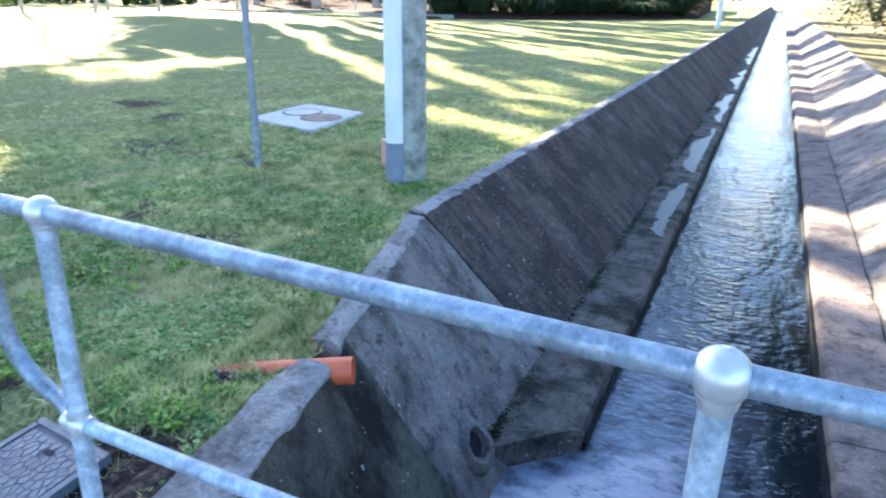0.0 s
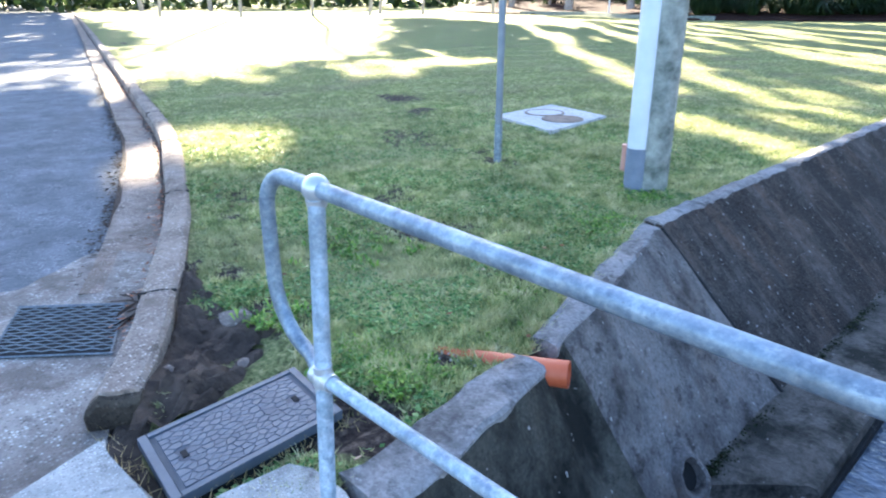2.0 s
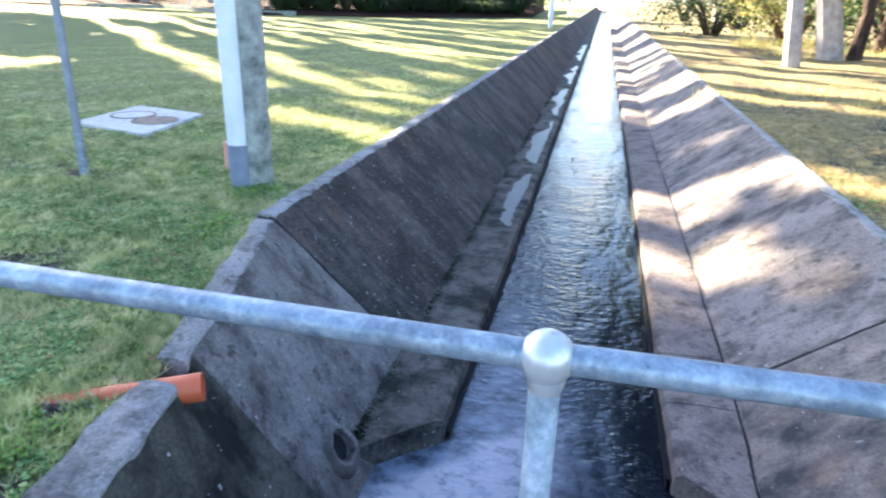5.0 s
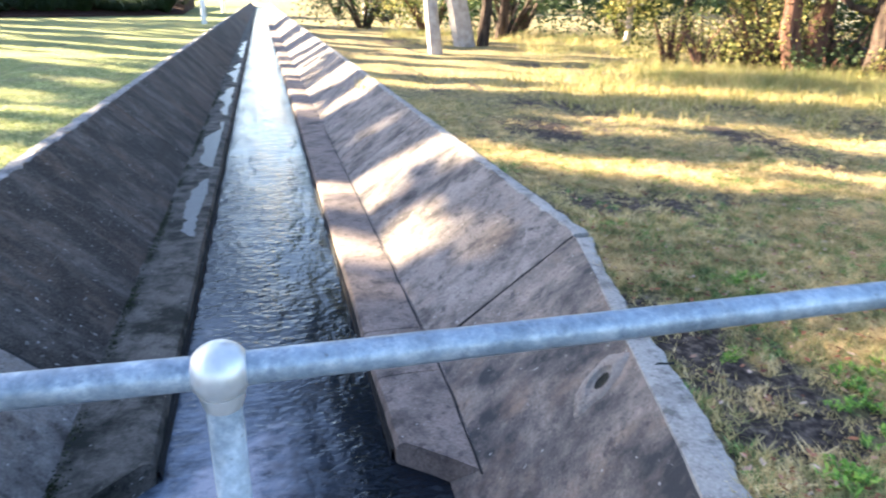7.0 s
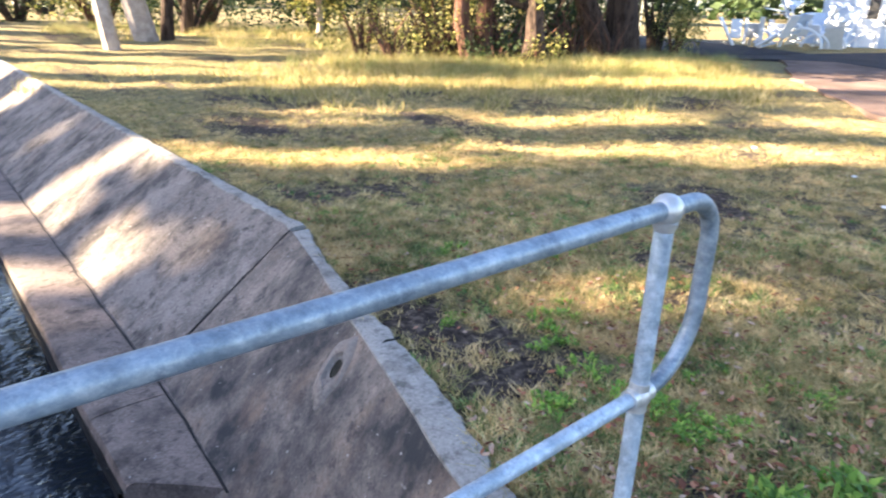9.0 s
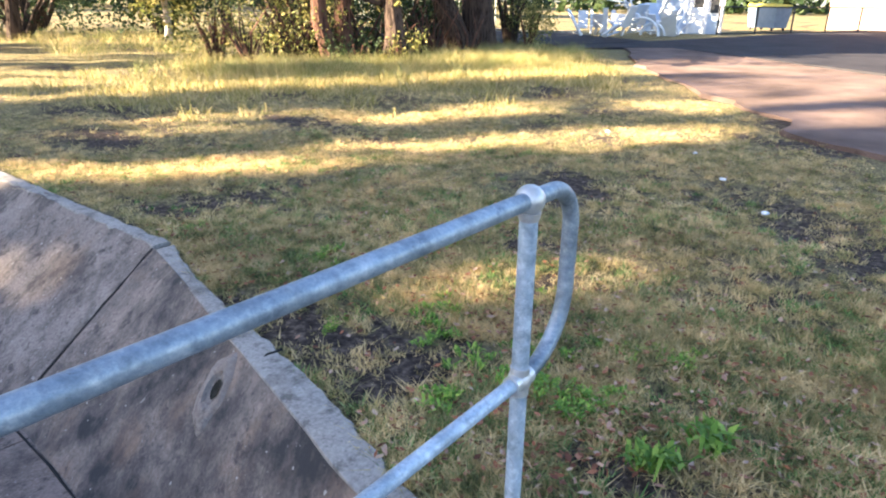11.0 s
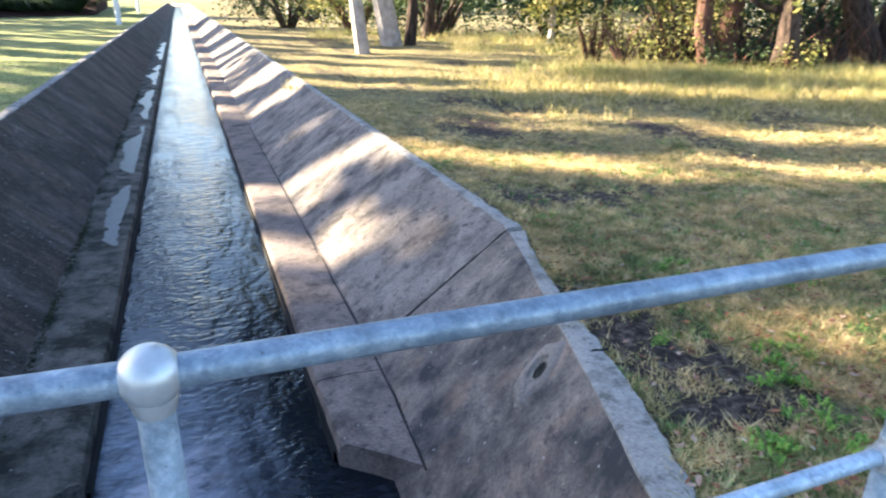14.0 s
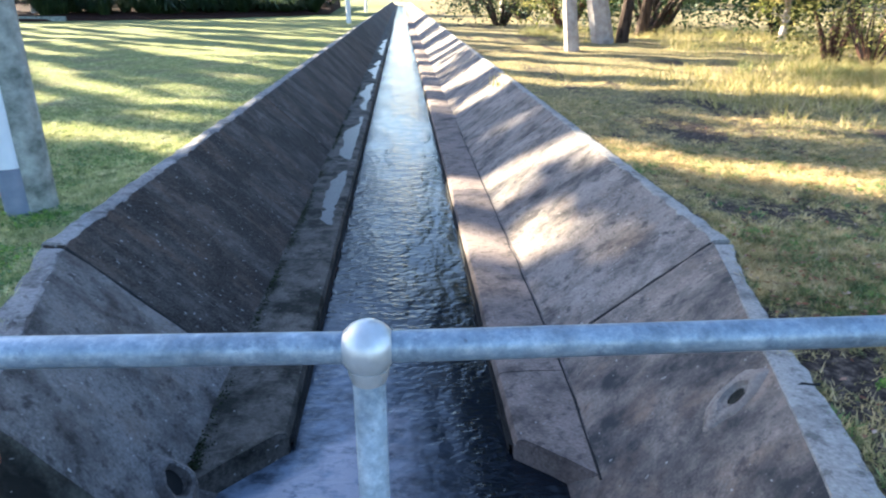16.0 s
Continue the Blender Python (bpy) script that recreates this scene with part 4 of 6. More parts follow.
# ---- things on the lawn side ----
def pit_lid():
    o = Vector((-2.06, 0.43, -0.012))
    a, b = Vector((0.375, -0.035, 0.0)), Vector((-0.02, 0.62, 0.008))
    n = Vector((0, 0, 1))
    lid = empty("pit_lid")
    tagged(lid, "grey plastic utility pit lid with pebble pattern beside the kerb", "pit lid")
    M = Matrix((a, b, n)).transposed()

    def put(bm):
        for v in bm.verts:
            v.co = o + M @ v.co
        return bm
    part("plate", put(box(0.02, 0.02, -0.03, 0.98, 0.98, 0.0, 0.004)), LID_DARK, lid)
    part("pit_box", put(box(0.01, 0.01, -0.3, 0.99, 0.99, -0.032)), BLACK, lid)
    for q in ((0, 0, 1, 0.05), (0, 0.95, 1, 1), (0, 0.051, 0.065, 0.949), (0.935, 0.051, 1, 0.949)):
        part("rim", put(box(q[0], q[1], -0.03, q[2], q[3], 0.006, 0.003)), LID, lid)
    # raised irregular pebbles, close together like crazy paving
    r = random.Random(4)
    nx, ny = 10, 18
    seeds = [(0.085 + 0.83 * (i + 0.5 + r.uniform(-0.42, 0.42)) / nx, 0.08 + 0.84 * (j + 0.5 + r.uniform(-0.42, 0.42)) / ny) for i in range(nx) for j in range(ny)]
    for n_, (sx, sy) in enumerate(seeds):
        if abs(sx - 0.5) < 0.07 and (abs(sy - 0.16) < 0.035 or abs(sy - 0.84) < 0.035):
            continue
        cell = [(0.085, 0.08), (0.915, 0.08), (0.915, 0.92), (0.085, 0.92)]
        for m_, (tx, ty) in enumerate(seeds):
            if m_ == n_ or abs(tx - sx) > 0.3 or abs(ty - sy) > 0.25:
                continue
            hx, hy, dx, dy = (sx + tx) / 2, (sy + ty) / 2, tx - sx, ty - sy
            cut = []
            for p, q in zip(cell, cell[1:] + cell[:1]):
                u, w = (p[0] - hx) * dx + (p[1] - hy) * dy, (q[0] - hx) * dx + (q[1] - hy) * dy
                if u <= 0:
                    cut.append(p)
                if u * w < 0:
                    cut.append((p[0] + (q[0] - p[0]) * u / (u - w), p[1] + (q[1] - p[1]) * u / (u - w)))
            cell = cut
            if len(cell) < 3:
                break
        if len(cell) < 3:
            continue
        gx, gy = sum(p[0] for p in cell) / len(cell), sum(p[1] for p in cell) / len(cell)
        bm = bmesh.new()
        lo = [bm.verts.new((gx + (x - gx) * 0.98, gy + (y - gy) * 0.98, -0.001)) for x, y in cell]
        hi = [bm.verts.new((gx + (x - gx) * 0.86, gy + (y - gy) * 0.86, 0.003)) for x, y in cell]
        bm.faces.new(hi)
        for m in range(len(cell)):
            bm.faces.new((lo[m], lo[(m + 1) % len(cell)], hi[(m + 1) % len(cell)], hi[m]))
        part("pebble", put(bm), LID, lid, smooth=False)
    for cy in (0.16, 0.84):
        part("lifting_slot", put(box(0.45, cy - 0.012, -0.001, 0.55, cy + 0.02, 0.004, 0.001)), BLACK, lid)


pit_lid()

fill = [(-2.33, 0.43), (-2.07, 0.28), (-2.01, 0.09), (-1.27, 0.09), (-1.25, 0.81), (-1.6, 0.92), (-1.66, 0.5), (-2.1, 0.52), (-2.28, 0.58)]
tagged(finish(prism(fill, -0.3, -0.088, 0.01, 0.012), "earth_bed", SOIL), "dark damp earth under the broken slabs", "soil", kind="structure")
for poly, z in (([(-2.13, 0.35), (-2.0, 0.31), (-1.72, 0.36), (-1.55, 0.12), (-1.55, -0.4), (-1.95, -0.4), (-1.99, 0.05)], 0.015),
                ([(-1.60, 0.50), (-1.58, 0.72), (-1.50, 0.77), (-1.36, 0.78), (-1.22, 0.74), (-1.22, 0.1), (-1.45, 0.12)], 0.02)):
    ob = finish(prism(poly, -0.2, z, 0.012, 0.012), "broken_slab", CAP)
    tagged(ob, "broken pale concrete slab beside the pit lid", "slab")


def stone_mesh(r, seed, flat=0.6):
    bm = bmesh.new()
    bmesh.ops.create_icosphere(bm, subdivisions=2, radius=r)
    for v in bm.verts:
        k = 1 + 0.45 * noise.noise(v.co / r * 1.3 + Vector((seed, 0, 0)))
        v.co = Vector((v.co.x * k, v.co.y * k, v.co.z * k * flat))
    return bm


for i, (x, y, r) in enumerate(((-2.72, 1.12, 0.07), (-2.55, 1.02, 0.05), (-2.62, 0.93, 0.045), (-2.42, 0.80, 0.05), (-2.32, 0.92, 0.035), (-2.78, 1.0, 0.03), (-2.48, 0.7, 0.03), (-2.68, 1.04, 0.055), (-2.3, 0.7, 0.028), (-2.24, 0.8, 0.022), (-2.9, 1.05, 0.026), (-2.5, 0.88, 0.024), (-2.38, 0.98, 0.03))):
    ob = finish(stone_mesh(r, i * 3.1), "rubble_lump", SOIL if i % 6 else KERB)
    ob.location = (x, y, float(left_z(np.array(x), np.array(y))) + r * 0.3)
    tagged(ob, "crumbled lump of soil and concrete behind the kerb", "rubble", "rubble behind the kerb")


def soil_patch():
    """Eroded earth along the back of the kerb, sinking under the lawn at its edge."""
    n, w = 44, 22
    rows = []
    for i in range(n):
        x = -3.55 + 1.42 * i / (n - 1)
        wide = 0.1 + 0.42 * math.exp(-((x + 2.5) / 0.42) ** 2) + 0.06 * noise.noise(Vector((x * 5, 0, 0)))
        row = []
        for j in range(w):
            f = j / (w - 1)
            y = float(kerb_back(x)) + 0.012 + wide * f
            xx = x + 0.25 * wide * f if x < -2.5 else x
            xx = min(xx, -2.135)
            z = float(left_z(np.array(xx), np.array(y))) + 0.03 + 0.05 * noise.noise(Vector((xx * 8, y * 8, 1))) + 0.035 * noise.noise(Vector((xx * 21, y * 21, 1))) + 0.015 * noise.noise(Vector((xx * 50, y * 50, 1)))
            row.append((xx, y, z - 0.12 * max(0, f - 0.75) * 4 * 0.5 - 0.06 * max(0, 1 - i / 5)))
        rows.append(row)
    tagged(finish(loft(rows, False, False), "bare_soil", SOIL), "dark eroded soil behind the kerb", "soil", kind="structure")


soil_patch()


def orange_pipe():
    a, b = Vector((-1.80, 1.56, -0.05)), Vector((-1.305, 1.81, -0.018))
    d = (b - a).normalized()
    p = empty("drain_pipe")
    tagged(p, "orange plastic drain pipe poking through the wall crest", "pipe")
    up = d.orthogonal().normalized()
    side = d.cross(up)

    def ring(c, r):
        return [c + (up * math.cos(t) + side * math.sin(t)) * r for t in (2 * math.pi * k / 22 for k in range(22))]
    part("pipe_body", loft([ring(a, 0.055), ring(b, 0.055), ring(b, 0.049), ring(a, 0.049)], True, False), PVC, p)
    part("pipe_shade", loft([ring(b - d * 0.12, 0.0485), ring(b - d * 0.121, 0.001)], True, False), BLACK, p)


orange_pipe()


def power_pole():
    c = Vector((-2.47, 4.47, 0))
    view = Vector((-0.48, 0.87, 0))
    left = Vector((-0.87, -0.48, 0))
    p = empty("power_pole", (0, 0, 0))
    tagged(p, "weathered timber power pole with a pale cable guard", "power pole")
    pts = [c + Vector((0, 0, z)) for z in (-0.4, 0, 1.5, 4, 9)]
    part("shaft", tube(pts, [0.118, 0.115, 0.112, 0.105, 0.09], 22), TIMBER, p)
    g = c + left * 0.125 - view * 0.03

    def channel(z0, z1, w, d, mat, name, lab):
        prof = []
        for t in range(9):
            an = math.pi * t / 8
            prof.append(left * (w * math.cos(an)) - view * (d * math.sin(an)))
        prof += [-left * w + view * 0.05, left * w + view * 0.05]
        part(name, loft([[g + v + Vector((0, 0, z)) for v in prof] for z in (z0, z1)]), mat, p, lab)
    channel(0.30, 8.0, 0.085, 0.08, GUARD, "cable_guard", "pale blue-grey cable guard")
    channel(-0.1, 0.297, 0.088, 0.083, GUARD_B, "guard_foot", "dark grey perforated foot of the guard")
    part("guard_edge", tube([g - left * 0.093 - view * 0.035 + Vector((0, 0, z)) for z in (-0.05, 8.0)], 0.012, 8), DARKMETAL, p)


power_pole()
stub = empty("pipe_stub")
tagged(stub, "short pink plastic pipe stub beside the power pole", "pipe")
part("stub_body", tube([(-2.93, 4.83, -0.1), (-2.925, 4.83, 0.19)], 0.04, 14), PINK, stub)
part("stub_cap", tube([(-2.925, 4.83, 0.19), (-2.925, 4.83, 0.205)], 0.043, 14), PINK, stub)

sp = empty("sign_post")
tagged(sp, "slim grey steel sign post standing in the lawn", "sign post")
part("post", tube([(-3.82, 4.20, 0.0), (-3.80, 4.20, 3.0)], 0.03, 14), SIGNPOST, sp)
part("ground_sleeve", tube([(-3.822, 4.20, -0.2), (-3.818, 4.20, 0.34)], 0.034, 14), STEEL, sp, "pale steel ground sleeve")


def inspection_pit():
    p = empty("inspection_cover")
    tagged(p, "pale square concrete slab with two rusty round lids in the lawn", "inspection cover")
    poly = [(-5.48, 6.0), (-5.54, 7.22), (-4.49, 6.94), (-4.37, 5.68)]
    part("slab", prism(poly, -0.15, 0.012, 0.006), COVER, p)
    rust = plain("rusty_iron", (0.16, 0.11, 0.08), (0.3, 0.23, 0.17), 12, 0.8, 0.2)
    for x, y in ((-5.16, 6.58), (-4.72, 6.36)):
        rr = 0.25
        part("lid", tube([(x, y, 0.008), (x, y, 0.018)], rr - 0.03, 28), COVER if x < -5 else rust, p)
        ring = [[(x + r_ * math.cos(t), y + r_ * math.sin(t), z) for r_, z in ((rr, 0.008), (rr, 0.02), (rr - 0.03, 0.02), (rr - 0.03, 0.008))] for t in (2 * math.pi * k / 28 for k in range(29))]
        part("lid_ring", loft(ring, True, False), rust, p, "rusty iron ring")


inspection_pit()


# ---- plants ----
def trunk_mesh(path, radii, sides=10):
    pts = [Vector(p) + Vector(noise.noise_vector(Vector(p) * 0.7)) * radii[0] * 0.25 * (0 if i == 0 else 1) for i, p in enumerate(path)]
    return tube(pts, radii, sides)


def tree(at, h, r, bark, leaf, crown_lo, crown_r, n_clumps, leaf_size, label, lean=(0, 0), seed=1, per=26, keep=None, name="tree"):
    rnd = random.Random(seed)
    t = empty(name, at)
    tagged(t, label, "tree")
    top = Vector((lean[0], lean[1], h))
    path = [Vector((0, 0, -0.3)), Vector((0, 0, 0))] + [top * k / 6 + Vector((rnd.uniform(-1, 1), rnd.uniform(-1, 1), 0)) * 0.02 * h * (k % 2) for k in range(1, 7)]
    radii = [r * 1.25, r * 1.12] + [r * (1 - 0.13 * k) for k in range(1, 7)]
    part("trunk", trunk_mesh(path, radii), bark, t)
    limbs = []
    for k in range(7):
        f = crown_lo / h + (1 - crown_lo / h) * (k / 8)
        s = top * (f * 0.9)
        an = rnd.uniform(0, 6.28)
        e = s + Vector((math.cos(an) * crown_r * 0.7, math.sin(an) * crown_r * 0.7, h * 0.12))
        limbs.append((s, e))
        m = s.lerp(e, 0.5) + Vector((0, 0, -0.03 * h))
        part("limb", tube([s, m, e], [r * 0.4, r * 0.25, r * 0.08], 7), bark, t)
    nr = np.random.default_rng(seed)
    cs = []
    for k in range(n_clumps):
        d = nr.normal(size=3)
        d /= np.linalg.norm(d)
        d *= nr.uniform(0.25, 1.0) ** 0.5
        c = np.array([top.x * 0.8 + d[0] * crown_r, top.y * 0.8 + d[1] * crown_r, (crown_lo + h) / 2 + d[2] * (h - crown_lo) * 0.55])
        cs.append(c + nr.normal(size=(per, 3)) * leaf_size * 1.6)
    pts = np.concatenate(cs)
    if keep is not None:
        pts = pts[keep(pts + np.array(at))]
    v, f = leaves(pts, leaf_size, seed, 0.5, 0.45)
    np_mesh("crown", v, f, leaf, t)
    return t


def shrub(at, rx, ry, h, n, leaf, size, label, seed=1, stems=5, bark=None, category="shrub", low=0.0):
    t = empty("shrub", at)
    tagged(t, label, category)
    r = np.random.default_rng(seed)
    lumps = np.stack([r.uniform(-0.75, 0.75, 14) * rx, r.uniform(-0.75, 0.75, 14) * ry, r.uniform(0.25 + low, 0.8, 14) * h], 1)
    pick = lumps[r.integers(0, 14, n)]
    pts = pick + r.normal(size=(n, 3)) * np.array([rx, ry, h]) * 0.2
    pts[:, 2] = np.abs(pts[:, 2])
    v, f = leaves(pts, size, seed, 0.2, 0.45)
    np_mesh("foliage", v, f, leaf, t)
    for k in range(stems):
        a = r.uniform(0, 6.28)
        e = Vector((math.cos(a) * rx * 0.5, math.sin(a) * ry * 0.5, h * 0.75))
        part("stem", tube([Vector((0.1 * e.x, 0.1 * e.y, -0.15)), e * 0.5 + Vector((0.02, 0.03, 0)), e], [0.05 * h, 0.035 * h, 0.01 * h], 6), bark or BARK_D, t)
    return t


def strappy(at, r, h, n, leaf, label, seed=1):
    t = empty("strappy_plant", at)
    tagged(t, label, "garden plant", "strappy plants along the garden bed")
    g = np.random.default_rng(seed)
    a = g.uniform(0, 2 * np.pi, n)
    s = g.uniform(0.2, 1.0, n)
    base = np.stack([np.cos(a) * 0.15 * r, np.sin(a) * 0.15 * r, np.zeros(n)], 1)
    mid = base + np.stack([np.cos(a) * r * 0.5 * s, np.sin(a) * r * 0.5 * s, h * g.uniform(0.6, 1.0, n)], 1)
    tip = base + np.stack([np.cos(a) * r * s * 1.1, np.sin(a) * r * s * 1.1, h * g.uniform(0.15, 0.95, n)], 1)
    w = np.stack([-np.sin(a), np.cos(a), np.zeros(n)], 1) * 0.03
    v = np.stack([base - w, base + w, mid + w, mid - w, tip], 1).reshape(-1, 3)
    k = np.arange(n)[:, None] * 5
    f = np.concatenate([k + np.array([[0, 1, 2]]), k + np.array([[0, 2, 3]]), k + np.array([[3, 2, 4]])], 0)
    np_mesh("leaves", v, f, leaf, t)
    return t


# tall trees beyond the garden, towards the sun, added with crowns out of view to shade the near lawn and the canal
NQ = Vector((SUN_AZ.y, -SUN_AZ.x, 0))
if NQ.y < 0:
    NQ = -NQ


def keep_gaps(p):
    """Drops leaves to leave open, drawn-out gaps that throw sun patches at set places."""
    ok = np.ones(len(p), bool)
    for k, (x, y, z) in enumerate(p):
        q, s = x * NQ.x + y * NQ.y, x * SUN_AZ.x + y * SUN_AZ.y - z / math.tan(SUN_EL)
        q += 0.3 * noise.noise(Vector((s * 0.25, 0, 5)))
        n = noise.noise(Vector((q * 0.8, s * 0.1, 3.0))) + 0.35 * noise.noise(Vector((q * 2.0, s * 0.25, 9.0)))
        fine = noise.noise(Vector((q * 0.7, s * 0.35, 2.0))) + 0.5 * noise.noise(Vector((q * 1.6, s * 0.8, 6.0)))
        lane = 6.3 + 0.25 * (s - 12.6)
        if s < 8:
            near = 1.1 if s > 1.2 else 0.7
            fine = noise.noise(Vector((q * 1.5, s * near, 7.0))) + 0.5 * noise.noise(Vector((q * 3.4, s * near * 2, 4.0)))
            if q < 3.9:
                lit = n > 0.75 or (2.85 < q < 3.45 and -2.9 < s < -0.3 and fine > -0.25) or (2.5 < q < 3.4 and 2.0 < s < 3.5 and fine > 0.05)
            elif q < 7.3:
                lanes = ((3.9, 4.8, -0.25), (4.85, 5.85, -0.25), (6.2, 7.3, -0.32)) if s > 1.2 else ((5.85, 7.2, -0.35),)
                lit = any(a < q < b and fine > c for a, b, c in lanes)
            elif q < 9.6:
                lit = n > 0.4 or (q > 8.0 and s < 1.8 and fine > -0.15)
            elif q < 11.2:
                lit = n > 0.35
            else:
                lit = n > (-0.05 if q < 12.4 else -0.2 if q < 16 and s < 2.5 else 0.02)
            lit = lit or (abs(q + 1.0) < 0.8 and 6.0 < s < 8.0) or (4.3 < q < 4.8 and 6 < s)
        elif q < lane - 0.7:
            fan = noise.noise(Vector((q * 1.3, s * 0.2, 11.0)))
            lit = (s > 17.5 + fan and -2.3 - 0.36 * (s - 18) + 1.5 * fan < q < 2.4 + 0.1 * (s - 28)) or (12.5 < s < 16.5 and 0.6 < q < 4.6 and fine > -0.05) or (s > 12 and q < 0.6 and fine > 0.25) or fine > 0.62
        elif q < lane + 0.3:
            lit = s > 9
        else:
            fan = noise.noise(Vector(((q - 0.3 * s) * 1.2, s * 0.1, 3.0))) + 0.35 * noise.noise(Vector(((q - 0.3 * s) * 2.8, s * 0.2, 9.0)))
            lit = fan > (0.08 if q < 9.5 else 0.0) or (6.9 < q < 7.8 and s < 9.5)
        ok[k] = not lit
    return ok


for i, (q, s0, lo, h, rad, n) in enumerate(((-11, 60, 16, 31, 5.0, 300), (-4.5, 58, 18.5, 31, 4.6, 330), (1.2, 60, 19, 32, 4.2, 480), (5.8, 58, 12, 30, 4.0, 800), (7.6, 66, 7, 20, 3.2, 260),
                                            (11.0, 62, 12, 29, 4.2, 620), (17, 60, 9, 28, 4.4, 330), (23, 62, 12, 26, 4.4, 220), (30, 60, 10, 24, 5.0, 200))):
    at = NQ * q + SUN_AZ * s0
    tree((at.x, at.y, 0), h, 0.12, BARK_P, LEAF, lo, rad, n, 0.34, "tall gum tree beyond the garden, its high unseen crown added to cast dappled shade", (0.4, 0.2), 20 + i, 26, keep_gaps)

# more trees with crowns out of view, added to put the road in shade
for i, (q, s0, lo, h, rad) in enumerate(((-10, 86, 6, 30, 6.5), (-18, 88, 5, 30, 7.0), (-27, 94, 4, 28, 8.0), (-37, 98, 4, 28, 8.0))):
    at = NQ * q + SUN_AZ * s0
    tree((at.x, at.y, 0), h, 0.25, BARK_P, LEAF, lo, rad, 420, 0.62, "broad tree with an unseen crown, added to shade the road", (0.4, 0.2), 220 + i, 22, keep_gaps)
# tall trees far along the canal, crowns unseen, added to darken what the water mirrors
for i, (x, y, h, rad) in enumerate(((-14, 104, 34, 6.5), (13, 112, 36, 7.0), (9.5, 64, 30, 4.5))):
    tree((x, y, -0.1), h, 0.35, BARK_P, LEAF_D, 0.4 * h, rad, 620, 0.5, "tall tree with an unseen high crown, added to darken the water's reflections", (0.5, 0.3), 240 + i, 22)

# garden bed with timber edging
GARDEN = [(-60, 57), (-50, 50), (-39, 46.5), (-33, 47.5), (-24.5, 41.5), (-19.5, 41.8), (-14, 44), (-9, 48), (-5.5, 55)]
rings = []
for x, y in smooth_line(GARDEN, 1.0):
    rings.append([(x, y, -0.1), (x, y + 0.1, 0.1), (x - 0.2, y + 3, 0.45 + 0.15 * noise.noise(Vector((x * 0.4, y * 0.4, 0)))), (x - 0.6, y + 8, 1.0), (x - 1, y + 18, 1.5), (x - 2, y + 34, 1.8), (x - 2, y + 34, -0.1)])
tagged(finish(loft(rings), "garden_bed", MULCH), "dark mulched garden bank at the edge of the lawn", "garden bed", kind="structure")
for (x0, y0), (x1, y1) in zip(GARDEN[2:5], GARDEN[3:6]):
    d = Vector((x1 - x0, y1 - y0, 0))
    w = Vector((d.y, -d.x, 0)).normalized() * 0.12
    bm = loft([[Vector((x0, y0, -0.05)) - w, Vector((x0, y0, -0.05)) + w, Vector((x0, y0, 0.25)) + w, Vector((x0, y0, 0.25)) - w],
               [Vector((x1, y1, -0.05)) - w, Vector((x1, y1, -0.05)) + w, Vector((x1, y1, 0.25)) + w, Vector((x1, y1, 0.25)) - w]])
    tagged(finish(bm, "garden_edging", TIMBER, smooth=False), "grey timber sleeper edging of the garden bed", "edging", "garden edging")
gr = random.Random(77)
for i in range(26):
    f = i / 25
    x, y = -21.5 + 15.0 * f + gr.uniform(-0.4, 0.4), 42.8 + 9.5 * f ** 1.4 + gr.uniform(-0.2, 1.4)
    strappy((x, y, 0.12), gr.uniform(1.0, 2.2), gr.uniform(0.9, 1.9), 380, LEAF_D, "clump of dark green strappy leaves in the garden bed", 40 + i)
for i, (x, y, rx, h) in enumerate(((-29, 52, 2.2, 2.0), (-34, 57, 2.6, 2.4), (-24, 54, 2.5, 2.2), (-41, 55, 2.6, 2.2), (-48, 58, 3, 2.4), (-18, 56, 3, 2.6), (-11, 58, 3, 2.6), (-7, 62, 3, 2.4), (-55, 62, 3, 2.6))):
    shrub((x, y - 1.5, 0.75), rx, rx * 0.8, h, 1300, LEAF_D, 0.16, "dark leafy shrub in the garden bed", 60 + i)
for i, (x, y, r) in enumerate(((-36.5, 50, 0.35), (-22.4, 44.5, 0.3), (-29.5, 48.5, 0.3), (-16.0, 47.0, 0.32), (-44, 51, 0.3))):
    tree((x, y, 0.3), 9, r, BARK_P, LEAF_D, 4.5, 2.4, 60, 0.25, "pale-barked garden tree in mulch", (0.3, 0.1), 80 + i, 24)
for i in range(13):
    f = i / 12
    x, y = -56 + 50 * f, 66 - 14 * f + 16 * max(0, f - 0.6)
    shrub((x, y, 1.2), 3.6, 3.2, 5.2, 2000, LEAF_D, 0.26, "tall dark shrubbery behind the garden bed", 400 + i)
wp = empty("marker_post")
tagged(wp, "thin white marker post in the garden bed", "post")
part("shaft", tube([(-30.5, 47.0, 0.0), (-30.5, 47.0, 2.2)], 0.06, 8), WHITE, wp)
part("cap", sphere((-30.5, 47.0, 2.2), 0.065, (1, 1, 0.5), 10, 6), WHITE, wp)
for x, y, lab in ((-2.75, 37.5, "white post beside the canal"), (-3.0, 62, "far pale post beside the canal")):
    w = empty("canal_post")
    tagged(w, lab, "post")
    part("shaft", tube([(x, y, -0.1), (x, y, 2.6)], 0.13, 10), WHITE, w)
    part("cap", tube([(x, y, 2.6), (x, y, 2.66)], 0.15, 10), WHITE, w)


